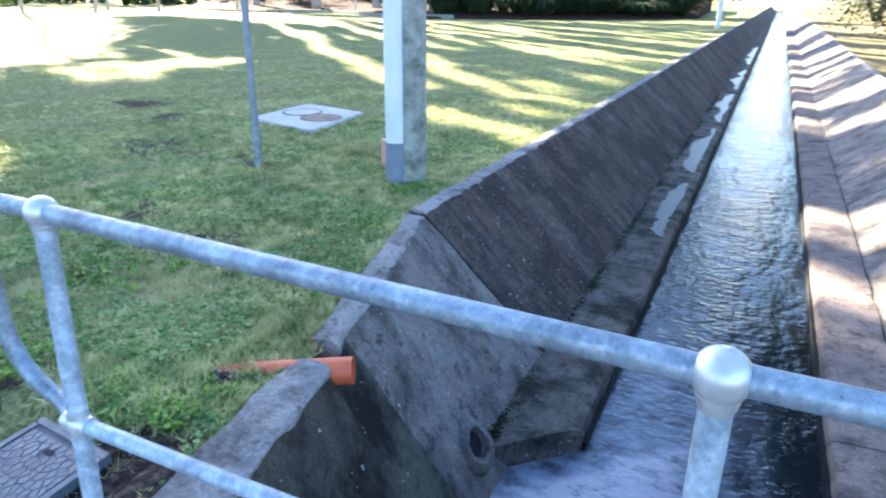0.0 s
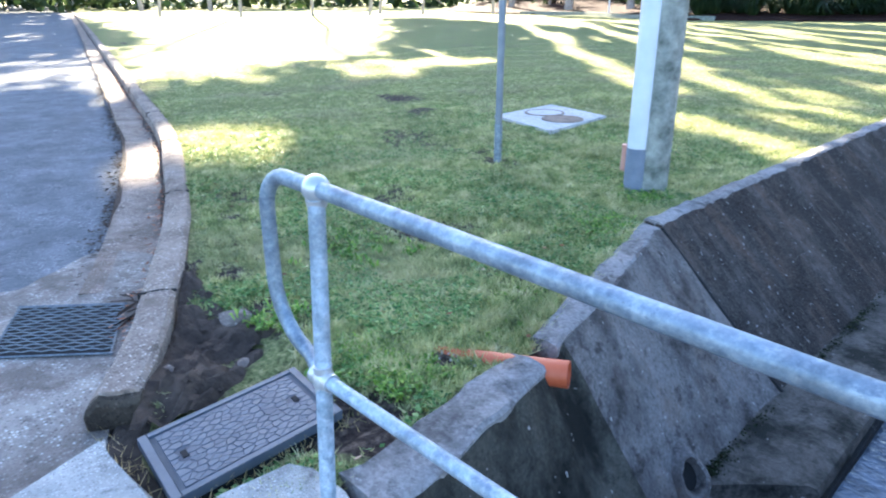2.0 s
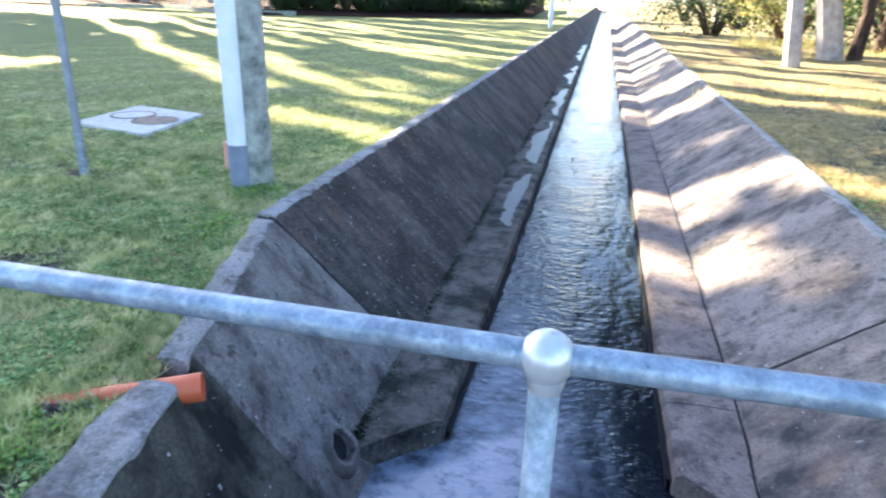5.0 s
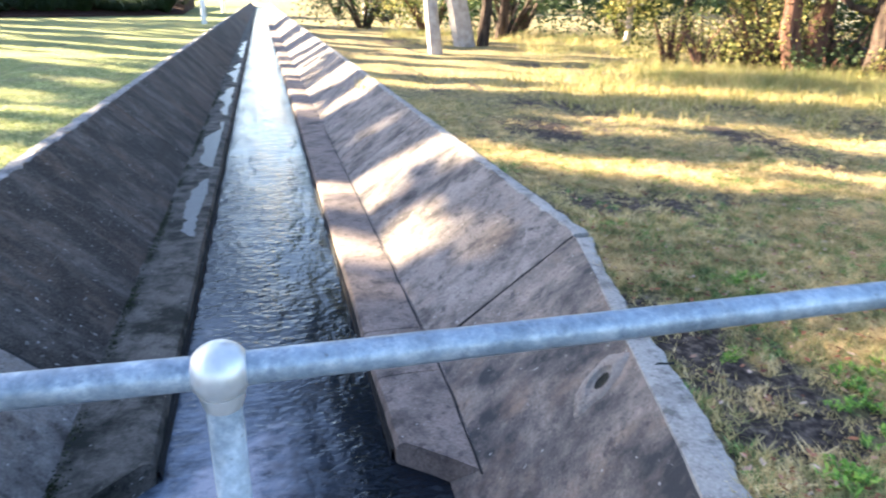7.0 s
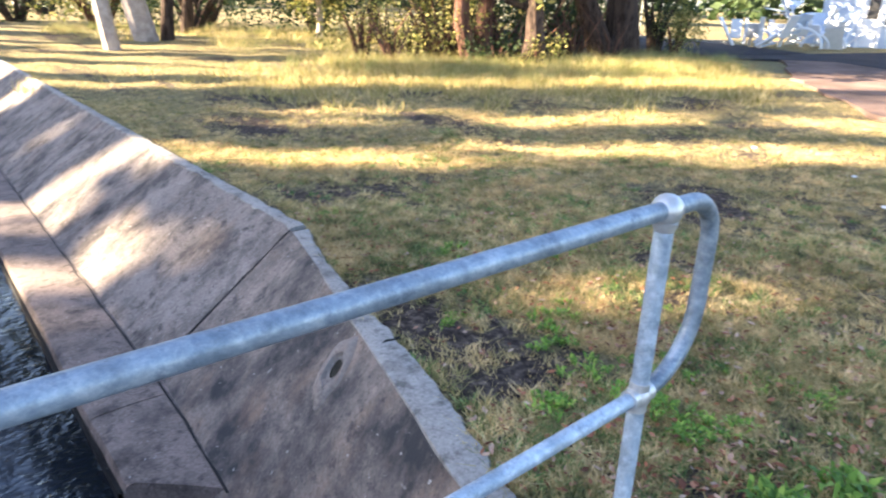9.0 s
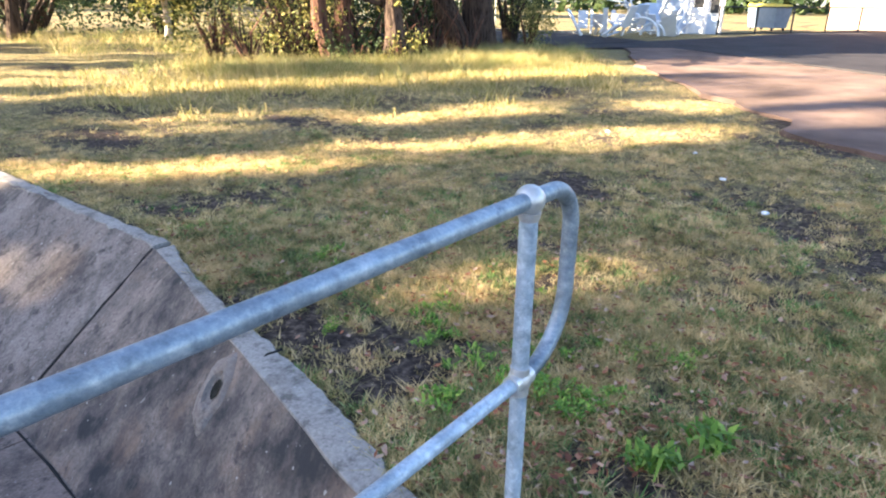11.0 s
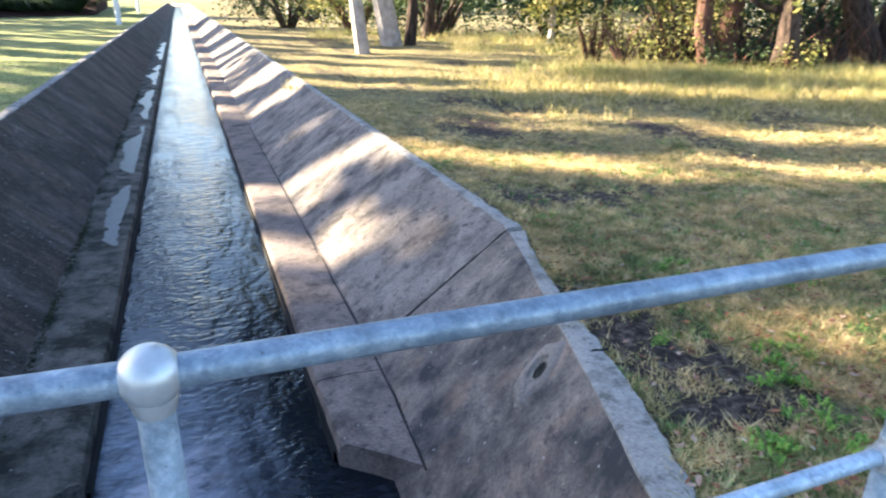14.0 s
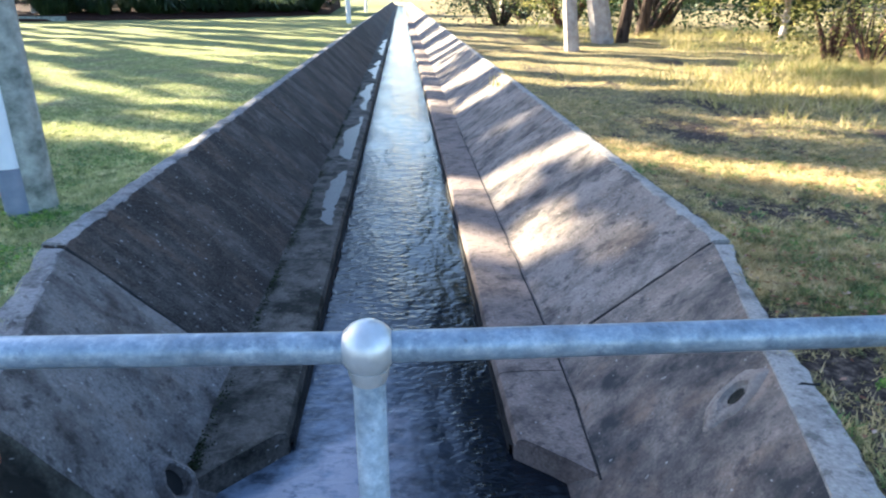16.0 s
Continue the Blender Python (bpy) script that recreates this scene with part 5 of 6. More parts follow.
def picket_fence():
    p, q = Vector((-124, 26.0, 0)), Vector((-132, 96.0, 0))
    f = empty("picket_fence")
    tagged(f, "white picket fence across the road end", "fence")
    d = (q - p)
    for z in (0.35, 0.95):
        part("rail", tube([p + Vector((0, 0, z)), q + Vector((0, 0, z))], 0.05, 4), WHITE, f)
    n = 110
    for k in range(n):
        c = p + d * k / n
        part("picket", box(c.x - 0.03, c.y - 0.17, 0.05, c.x + 0.03, c.y + 0.17, 1.25), WHITE, f, smooth=False)


picket_fence()
for i, (x, y) in enumerate(((-142, 34), (-144, 52), (-146, 70), (-148, 90), (-140, 16))):
    shrub((x, y, 0), 9, 9, 7, 1600, LEAF_D, 0.55, "dark shrubbery behind the picket fence", 90 + i)

# ---- right bank ----
tree((4.85, 19.1, -0.15), 19, 0.19, BARK_P, LEAF_D, 5.5, 2.5, 420, 0.24, "slim pale-barked gum tree on the bank", (-2.6, 0.5), 101, 30)
tree((6.6, 22.1, -0.15), 25, 0.33, BARK_P, LEAF_D, 6, 3.9, 520, 0.26, "pale-barked gum tree on the bank", (-2.4, 0.7), 102, 30)
tree((7.25, 22.2, -0.15), 8, 0.2, BARK_D, LEAF_D, 4, 2.2, 60, 0.2, "dark trunk standing against the pale gum", (0.2, 0.3), 103, 26)
tree((12.9, 22.6, -0.15), 3.4, 0.13, BARK_P, LEAF_Y, 0.9, 1.5, 60, 0.11, "young pale sapling with yellow-green leaves", (0.3, 0.2), 104, 26)
tree((11.75, 10.85, -0.15), 4.6, 0.27, BARK_D, LEAF_Y, 1.5, 1.7, 60, 0.09, "old dark trunk in long grass", (0.7, 0.5), 105, 20)
shrub((11.85, 10.65, -0.12), 0.6, 0.5, 0.8, 700, LEAF_Y, 0.04, "ragged yellow-green growth round the old trunk", 196, 6, BARK_R)
shrub((11.1, 11.3, -0.12), 0.7, 0.6, 0.7, 600, LEAF_D, 0.04, "low dark scrub beside the old trunk", 197, 6, BARK_R)
tree((16.9, 12.75, -0.15), 9, 0.38, BARK_D, LEAF_D, 4, 3.4, 110, 0.2, "thick dark-barked tree leaning to one side", (-3.8, 1.0), 106, 26)
tree((17.45, 12.55, -0.15), 9, 0.53, BARK_D, LEAF_D, 4, 3.4, 110, 0.2, "thick dark-barked tree beside its leaning twin", (0.5, -0.3), 107, 26)
tree((10.9, 11.9, -0.15), 6, 0.22, BARK_R, LEAF_Y, 2.6, 2.4, 50, 0.14, "reddish many-stemmed tree in long grass", (-1.0, 0.2), 108, 20)
tree((11.6, 12.3, -0.15), 6, 0.26, BARK_R, LEAF_Y, 2.6, 2.4, 50, 0.14, "reddish many-stemmed tree in long grass", (0.6, 0.2), 109, 20)
for i, (x, y, rx, h, leaf, lab) in enumerate((
        (10.6, 12.8, 1.6, 1.7, LEAF_Y, "sunlit yellow-green bush in long grass"), (12.6, 12.6, 1.6, 1.5, LEAF_D, "dark tangled bush in long grass"), (9.6, 14.6, 1.5, 1.5, LEAF_Y, "sunlit yellow-green bush in long grass"),
        (19.4, 12.6, 1.3, 2.4, LEAF_D, "dark green bush beside the thick tree"), (19.0, 11.6, 0.8, 1.4, LEAF_Y, "yellow-green bush beside the thick tree"),
        (14.2, 25, 2.2, 2.0, LEAF_D, "dark bush behind the sapling"), (10.2, 28, 3, 2.4, LEAF_D, "dark bush at the wood's edge"), (7.5, 31, 3, 2.6, LEAF_Y, "sunlit bush at the wood's edge"),
        (17, 20, 2.2, 2.4, LEAF_Y, "sunlit bush at the wood's edge"), (19, 17, 2.2, 2.2, LEAF_D, "dark bush at the wood's edge"), (5.2, 36, 3, 2.6, LEAF_D, "dark bush at the wood's edge"),
        (13, 34, 4, 3.4, LEAF_D, "dark bush at the wood's edge"), (21, 26, 4, 3.4, LEAF_D, "dark bush at the wood's edge"), (8, 45, 4, 3.6, LEAF_D, "dark bush at the wood's edge"),
        (24, 20, 3, 2.6, LEAF_D, "dark bush at the wood's edge"), (6.5, 60, 3.5, 3.4, LEAF_D, "dark bush at the wood's edge"))):
    shrub((x, y, -0.12), rx, rx * 0.8, h, 2000 if rx < 2 else 1800, leaf, 0.045 if rx < 2 else 0.1, lab, 120 + i, 7, BARK_R if leaf is LEAF_Y else BARK_D)

for i in range(16):
    gx = random.Random(300 + i)
    x, y = 9.2 + 6.4 * i / 15 + gx.uniform(-0.4, 0.4), 12.9 - 1.6 * i / 15 + gx.uniform(-0.5, 0.7)
    t = empty("dead_bush", (x, y, -0.12))
    tagged(t, "tangle of bare reddish stems in long grass", "bush", "tangled stems")
    for k in range(9):
        a, l = gx.uniform(0, 6.28), gx.uniform(0.5, 1.5)
        e = Vector((math.cos(a) * l * 0.6, math.sin(a) * l * 0.6, l))
        m = e * 0.5 + Vector((gx.uniform(-0.15, 0.15), gx.uniform(-0.15, 0.15), 0.1))
        part("stem", tube([Vector((0, 0, -0.05)), m, e], [0.035, 0.022, 0.006], 5), BARK_R if k % 2 else BARK_D, t)
for i, (x, y, h) in enumerate(((18.6, 19.5, 7), (20.5, 16.5, 8), (22, 21, 8), (16.3, 24, 7), (24.5, 18, 8), (9.2, 26, 7), (11.5, 31, 8))):
    tree((x, y, -0.15), h, 0.22, BARK_D, LEAF_D, 2.2, 2.6, 70, 0.17, "dark-trunked tree at the edge of the wood", (0.5, 0.2), 340 + i, 26)

# dirt track and side road
track = [(7.3, -1.5), (8.0, 0.6), (8.9, 1.6), (10.9, 2.85), (12.3, 4.1), (13.7, 5.1), (17, 7.2), (21.5, 9.4), (22.5, 8.4), (19, 4), (16, 0.5), (14, -3), (8, -6)]
pts = []
for a, b in zip(track, track[1:] + track[:1]):
    for k in range(6):
        p = Vector(a).lerp(Vector(b), k / 6)
        pts.append((p.x + 0.35 * noise.noise(Vector((p.x * 1.3, p.y * 1.3, 0))), p.y + 0.35 * noise.noise(Vector((p.x * 1.3, p.y * 1.3, 5)))))
tagged(finish(prism(pts, -0.3, -0.062, 0.02), "dirt_track", DIRT, smooth=False), "pinkish bare dirt track beside the grass", "dirt track", kind="structure")
side_road = [(18, 11.8), (23.5, 10.6), (32, 8.8), (60, 4), (60, -10), (20, -7.4), (15.5, -1), (18.5, 3), (22.3, 8.2), (21, 9.5)]
tagged(finish(prism(side_road, -0.3, -0.052), "side_road", SHADE_ASPHALT, smooth=False), "worn asphalt side road with shade painted into its dark tone", "road", kind="structure")
lane = [(20.6, 11.5), (19.4, 15.5), (18.6, 21.0), (20.5, 25.5), (24.5, 24.2), (27.8, 21.0), (28.5, 15.0), (25.5, 10.4)]
tagged(finish(prism(lane, -0.3, -0.058), "back_lane", SHADE_ASPHALT, smooth=False), "asphalt lane behind the thick tree in the same shade-dark tone", "road", kind="structure")
tagged(finish(prism([(20.5, 25.6), (24.6, 24.3), (27.95, 21.05), (28.65, 15.0), (28.95, 15.0), (28.25, 21.25), (24.8, 24.65), (20.6, 25.95)], -0.2, 0.02, 0.02), "lane_kerb", CAP), "pale concrete kerb along the back lane", "kerb", kind="structure")
pf = empty("paling_fence")
tagged(pf, "grey timber paling fence behind the back lane", "fence")
for k in range(44):
    c = Vector((27.5, 31.5, 0)).lerp(Vector((35.0, 24.0, 0)), k / 43)
    part("paling", box(c.x - 0.02, c.y - 0.075, -0.05, c.x + 0.02, c.y + 0.075, 1.75 + 0.05 * math.sin(k * 2.3)), TIMBER, pf, smooth=False)
for z in (0.4, 1.4):
    part("rail", tube([(27.5, 31.6, z), (35.0, 24.1, z)], 0.04, 5), TIMBER, pf)


def yard():
    """A pale blue boarded shed with a white framed door across the side road."""
    h = empty("shed")
    tagged(h, "pale blue boarded shed with a white framed door across the road", "shed")
    o, d, back = Vector((33.0, 13.2, -0.1)), Vector((0.36, -0.933, 0)), Vector((0.933, 0.36, 0))

    def slab(u0, u1, z0, z1, n0, n1):
        return loft([[o + d * u + back * w + Vector((0, 0, z)) for u, z in ((u0, z0), (u1, z0), (u1, z1), (u0, z1))] for w in (n0, n1)])
    part("wall", slab(0, 3.1, 0, 3.9, 0.0, 2.4), PALEBLUE, h, smooth=False)
    for k in range(24):
        part("weatherboard", slab(0, 1.45, 0.02 + 0.16 * k, 0.165 + 0.16 * k, -0.03 - 0.004 * (k % 2), -0.004), PALEBLUE, h, smooth=False)
    part("roof", loft([[o + d * u + back * w + Vector((0, 0, z)) for w, z in ((-0.5, 3.9), (1.2, 5.0), (2.9, 3.9), (1.2, 4.86))] for u in (-0.4, 3.5)]), DARKMETAL, h, smooth=False)
    for u in (1.5, 2.25, 2.95):
        part("door_post", slab(u, u + 0.14, 0, 3.88, -0.12, -0.004), WHITE, h, smooth=False)
    door = part("door", slab(1.66, 2.24, 0.05, 2.2, -0.06, -0.004), WHITE, h, "white panelled door", smooth=False)
    part("pane", slab(1.74, 2.16, 1.2, 2.0, -0.07, -0.062), DARKMETAL, door, smooth=False)
    win = part("window_frame", slab(2.42, 2.92, 0.9, 2.2, -0.06, -0.004), WHITE, h, smooth=False)
    part("pane", slab(2.48, 2.86, 0.97, 2.13, -0.07, -0.062), DARKMETAL, win, smooth=False)


yard()
rnd = random.Random(11)
for i in range(46):
    f = rnd.uniform(0, 1)
    tall = 0.5 + 1.7 * math.sin(math.pi * min(1, 0.15 + f * 0.85)) * rnd.uniform(0.3, 1)
    c = Vector((26.4 + 5.4 * f + rnd.uniform(-0.3, 0.3), 13.3 - 1.3 * f + rnd.uniform(-0.9, 0.9), -0.1))
    ln, tilt, az = rnd.uniform(0.5, 1.5), rnd.uniform(0.1, 1.4), rnd.uniform(-3.1, 3.1)
    dr = Vector((math.cos(az) * math.cos(tilt), math.sin(az) * math.cos(tilt), math.sin(tilt)))
    sd = Vector((-dr.y, dr.x, 0)).normalized() * rnd.choice((0.05, 0.09, 0.2, 0.34))
    up = dr.cross(sd).normalized() * 0.025
    a = c + Vector((0, 0, max(0.0, tall - ln * math.sin(tilt)) * rnd.uniform(0, 1)))
    b = a + dr * ln
    bm = loft([[p - sd - up, p + sd - up, p + sd + up, p - sd + up] for p in (a, b)])
    tagged(finish(bm, "white_board", WHITE if i % 4 else PALEBLUE, smooth=False), "white painted board in a leaning heap" if i % 4 else "pale blue board in a leaning heap", "board", "heap of boards")
for i, (x, y, rr) in enumerate(((28.6, 12.0, 0.75), (30.6, 11.7, 0.6), (29.7, 11.9, 0.5))):
    c = Vector((x, y, -0.05))
    pts = arc(c, Vector((0.36, -0.933, 0)), Vector((0, 0, 1)), rr, 0, 180, 14)
    tagged(finish(tube(pts, 0.06, 8), "white_hoop", WHITE), "white bent hoop standing in the heap of boards", "hoop", "hoops in the heap")


def skip_bin(x, y):
    b = empty("waste_bin", (x, y, -0.05))
    b.rotation_euler = (0, 0, radians(60))
    tagged(b, "large blue-grey waste bin with a yellow lid behind the wire fence", "bin")
    part("body", loft([[(-0.9, -0.45, 0.12), (0.9, -0.45, 0.12), (0.9, 0.45, 0.12), (-0.9, 0.45, 0.12)], [(-1.0, -0.55, 1.15), (1.0, -0.55, 1.15), (1.0, 0.55, 1.15), (-1.0, 0.55, 1.15)]]), BINBODY, b)
    part("lid", loft([[(-1.03, -0.58, 1.15), (1.03, -0.58, 1.15), (1.03, 0.58, 1.15), (-1.03, 0.58, 1.15)], [(-0.98, -0.5, 1.3), (0.98, -0.5, 1.3), (0.98, 0.55, 1.36), (-0.98, 0.55, 1.36)]]), BINLID, b)
    for sx in (-0.75, 0.75):
        for sy in (-0.4, 0.4):
            part("wheel", tube([(sx, sy - 0.03, 0.06), (sx, sy + 0.03, 0.06)], 0.08, 12), DARKMETAL, b)


skip_bin(41.0, 10.0)


def wire_fence():
    f = empty("wire_fence")
    tagged(f, "low dark pipe and wire fence along the side road", "fence")
    p, q = Vector((33.8, 10.4, -0.1)), Vector((44, 4.6, -0.1))
    for k in range(6):
        c = p.lerp(q, k / 5)
        part("post", tube([c, c + Vector((0, 0, 1.3))], 0.04, 8), DARKMETAL, f)
    for z in (0.05, 1.25):
        part("pipe", tube([p + Vector((0, 0, z)), q + Vector((0, 0, z))], 0.03, 6), DARKMETAL, f)


wire_fence()
bw = empty("brick_building")
tagged(bw, "pink brick building beyond the side road", "building")
part("wall", box(46, -6, -0.1, 54, 8, 4.2), BRICKS, bw, smooth=False)
part("roof", loft([[(45.5, y, 4.2), (50, y, 6.2), (54.5, y, 4.2)] for y in (-6.5, 8.5)]), DARKMETAL, bw, smooth=False)
for y in (-3.5, 0, 3.5):
    w = part("window_frame", box(45.93, y, 1.0, 46.02, y + 1.4, 2.3), WHITE, bw, smooth=False)
    part("pane", box(45.91, y + 0.1, 1.1, 45.95, y + 1.3, 2.2), DARKMETAL, w, smooth=False)

# distant woods close the view
def far_woods():
    r = np.random.default_rng(5)
    pts = []
    for k in range(900):
        a = r.uniform(-2.0, 2.0)
        d = r.uniform(95, 150)
        x, y = d * math.sin(a), d * math.cos(a)
        if abs(x) < 12 + 0.1 * y:
            continue
        c = np.array([x, y, r.uniform(0.5, 9)])
        pts.append(c + r.normal(size=(50, 3)) * np.array([2.4, 2.4, 1.6]))
    pts = np.concatenate(pts)
    pts[:, 2] = np.abs(pts[:, 2])
    v, f = leaves(pts, 0.8, 5, 0.2, 0.6)
    ob = np_mesh("far_woods", v, f, LEAF_D)
    tagged(ob, "dark wooded distance round the park", "woods", kind="stuff")


far_woods()


# ---- grass and litter ----
def scatter(n, x0, x1, y0, y1, falloff, seed, zf, left):
    """Random points, thicker towards the crossing."""
    r = np.random.default_rng(seed)
    out = []
    got = 0
    while got < n:
        m = int(n * 1.2)
        d = r.uniform(0, 1, m)
        x, y = r.uniform(x0, x1, m), r.uniform(y0, y1, m)
        dist = np.hypot(x, y)
        ok = r.uniform(0, 1, m) < np.minimum(1, (falloff / np.maximum(dist, 0.5)) ** 2)
        if left:
            ok &= (x < wall_left(y) + 0.03 * np.sin(8 * y)) & (y > kerb_back(x) + 0.02)
            ok &= ~((np.abs(x + 1.92) < 0.26) & (np.abs(y - 0.74) < 0.37))
            ok &= ((x + 2.5) / 0.5) ** 2 + ((y - 0.92) / 0.33) ** 2 > r.uniform(0.6, 1.3, m)
            ok &= (x > -2.1) | (x < -4.6) | (y > kerb_back(x) + 0.05 + r.uniform(0, 0.1, m))
            ok &= ~((x > -1.78) & (y < 1.12) & (y > 0.8) & (r.uniform(0, 1, m) < 0.85))
            ok &= ~((np.abs(x + 4.95) < 0.58) & (np.abs(y - 6.45) < 0.68))
        else:
            ok &= (x > wall_right(y) + 0.02 + 0.05 * np.sin(7 * y) * np.sin(3.1 * y)) & (x - 8.9 < (y - 1.6) * 1.35)
        idx = np.flatnonzero(ok)
        bare = np.array([bareness(a, b) for a, b in zip(x[idx], y[idx])])
        ok[idx] = bare + r.normal(0, 0.12 if left else 0.2, len(idx)) < (0.33 if left else 0.25)
        p = np.stack([x, y, zf(x, y)], 1)[ok]
        out.append(p)
        got += len(p)
    return np.concatenate(out)[:n]


b = scatter(90000, -14, -1.3, 0.4, 22, 3.2, 1, left_z, True)
b = np.repeat(b, 3, 0)
b[:, :2] += np.random.default_rng(3).normal(0, 0.012, (len(b), 2))
v, f = blades(b, 0.024, 0.0042, 1, 1.0)
tagged(np_mesh("lawn_grass", v, f, GRASS_L), "short green lawn grass", "grass", kind="stuff")
b = scatter(80000, 1.2, 18, -1.0, 22, 3.2, 2, right_z, False)
b = np.repeat(b, 5, 0)
b[:, :2] += np.random.default_rng(4).normal(0, 0.016, (len(b), 2))
v, f = blades(b, 0.024, 0.0034, 2, 1.4)
tagged(np_mesh("patchy_grass", v, f, GRASS_R), "short patchy drying grass", "grass", kind="stuff")



def tufts_of(centres, per, spread, seed):
    """Blade roots gathered in small tufts round the centres."""
    g = np.random.default_rng(seed)
    root = np.repeat(centres, per, 0)
    root[:, :2] += g.normal(0, spread, (len(root), 2))
    return root


b = tufts_of(scatter(4200, -7, -1.3, 0.5, 9, 2.6, 51, left_z, True), 16, 0.016, 52)
v, f = blades(b, 0.042, 0.0042, 53, 0.9)
tagged(np_mesh("lawn_tufts", v, f, GRASS_L), "ragged green tufts standing above the lawn", "grass", kind="stuff")
b = tufts_of(scatter(5200, 1.3, 10, -0.6, 10, 2.8, 54, right_z, False), 18, 0.02, 55)
v, f = blades(b, 0.05, 0.004, 56, 1.3)
tagged(np_mesh("straw_grass_tufts", v, f, GRASS_R), "ragged half-dry tufts in the patchy grass", "grass", kind="stuff")

b = scatter(3000, 1.4, 6, -0.4, 6, 2.4, 57, right_z, False)
b = b[np.array([noise.noise(Vector((x * 1.9, y * 1.9, 14))) > 0.02 for x, y, z in b])]
v, f = blades(tufts_of(b, 14, 0.018, 58), 0.036, 0.0046, 59, 1.2)
tagged(np_mesh("green_tufts", v, f, CLOVER), "dull green tufts through the dry grass", "grass", kind="stuff")

# broad-leaved weeds in tufts on both banks
r = np.random.default_rng(9)
def rosettes(spots, seed):
    """Low clumps of arching pointed leaves."""
    g = np.random.default_rng(seed)
    vs, fs, off = [], [], 0
    for x, y, z, rad, h, n, wid in spots:
        a, s = g.uniform(0, 2 * np.pi, n), g.uniform(0.35, 1.0, n)
        d, t = np.stack([np.cos(a), np.sin(a), np.zeros(n)], 1), np.stack([-np.sin(a), np.cos(a), np.zeros(n)], 1)
        base = np.array([x, y, z]) + np.stack([g.normal(0, rad * 0.3, n), g.normal(0, rad * 0.3, n), np.zeros(n)], 1)
        mid = base + d * (rad * 0.55 * s)[:, None] + np.array([0, 0, 1]) * (h * g.uniform(0.6, 1.0, n))[:, None]
        tip = base + d * (rad * s)[:, None] + np.array([0, 0, 1]) * (h * g.uniform(0.4, 1.1, n))[:, None]
        w = t * (wid * g.uniform(0.6, 1.2, n))[:, None]
        vs.append(np.stack([base - w * 0.4, base + w * 0.4, mid + w, mid - w, tip], 1).reshape(-1, 3))
        k = off + np.arange(n)[:, None] * 5
        fs.append(np.concatenate([k + np.array([[0, 1, 2]]), k + np.array([[0, 2, 3]]), k + np.array([[3, 2, 4]])], 0))
        off += n * 5
    return np.concatenate(vs), np.concatenate(fs)


spots = [(2.0, 0.56, -0.115, 0.1, 0.07, 50, 0.009), (2.06, 0.5, -0.115, 0.08, 0.05, 30, 0.009), (2.25, 0.42, -0.115, 0.11, 0.065, 50, 0.011), (2.31, 0.47, -0.115, 0.07, 0.045, 24, 0.009)]
patches = [(2.28, 0.83, 0.1, 10), (2.74, 0.93, 0.1, 9), (2.78, 0.76, 0.12, 10), (2.22, 1.1, 0.1, 8), (2.42, 1.22, 0.13, 10), (2.98, 1.51, 0.1, 6), (2.2, 1.36, 0.14, 10), (1.85, 1.35, 0.1, 7), (2.25, 1.66, 0.15, 9), (2.0, 2.1, 0.1, 5), (2.5, 1.9, 0.14, 7), (3.3, 2.3, 0.2, 8), (2.6, 2.8, 0.2, 8), (2.35, 3.9, 0.2, 8), (2.15, 0.95, 0.1, 8)]
for x, y, s, n in patches:
    spots += [(x + r.normal(0, s * 0.6), y + r.normal(0, s * 0.6), -0.115, 0.05, 0.03, 16, 0.006) for k in range(n)]
v, f = rosettes(spots, 11)
tagged(np_mesh("weed_tufts", v, f, WEED), "bright green broad-leaved weeds in the dry grass", "weeds", kind="stuff")
tufts = [(-1.75, 1.35, 0.14, 130), (-2.0, 1.35, 0.2, 110), (-1.85, 2.0, 0.25, 110), (-2.15, 3.5, 0.3, 120), (-2.3, 4.2, 0.25, 80), (-3.1, 2.1, 0.4, 120), (-2.55, 1.25, 0.15, 60)]
pts = np.concatenate([np.stack([x + r.normal(0, s * 0.5, n), y + r.normal(0, s * 0.5, n), np.full(n, -0.02)], 1) for x, y, s, n in tufts])
pts = pts[pts[:, 0] < wall_left(pts[:, 1]) - 0.06]
v, f = rosettes([(x, y, z, 0.055, 0.035, 7, 0.008) for x, y, z in pts[::2]], 12)
tagged(np_mesh("clover_patch", v, f, WEED), "low bright green clover and weeds by the wall crest", "weeds", kind="stuff")

pts = scatter(26000, -6.5, -1.3, 0.5, 6.5, 2.6, 35, left_z, True)
pts = pts[np.array([noise.noise(Vector((a * 1.6, b_ * 1.6, 8))) > -0.02 for a, b_, _ in pts])]
pts = np.repeat(pts, 2, 0)
pts[:, :2] += r.normal(0, 0.012, (len(pts), 2))
pts[:, 2] += r.uniform(0.012, 0.03, len(pts))
v, f = leaves(pts, 0.0125, 36, 0, 0.8)
v[:, 2] = np.repeat(pts[:, 2], 4) + (v[:, 2] - np.repeat(pts[:, 2], 4)) * 0.45
tagged(np_mesh("clover_leaves", v, f, CLOVER), "small clover leaves through the lawn", "clover", kind="stuff")

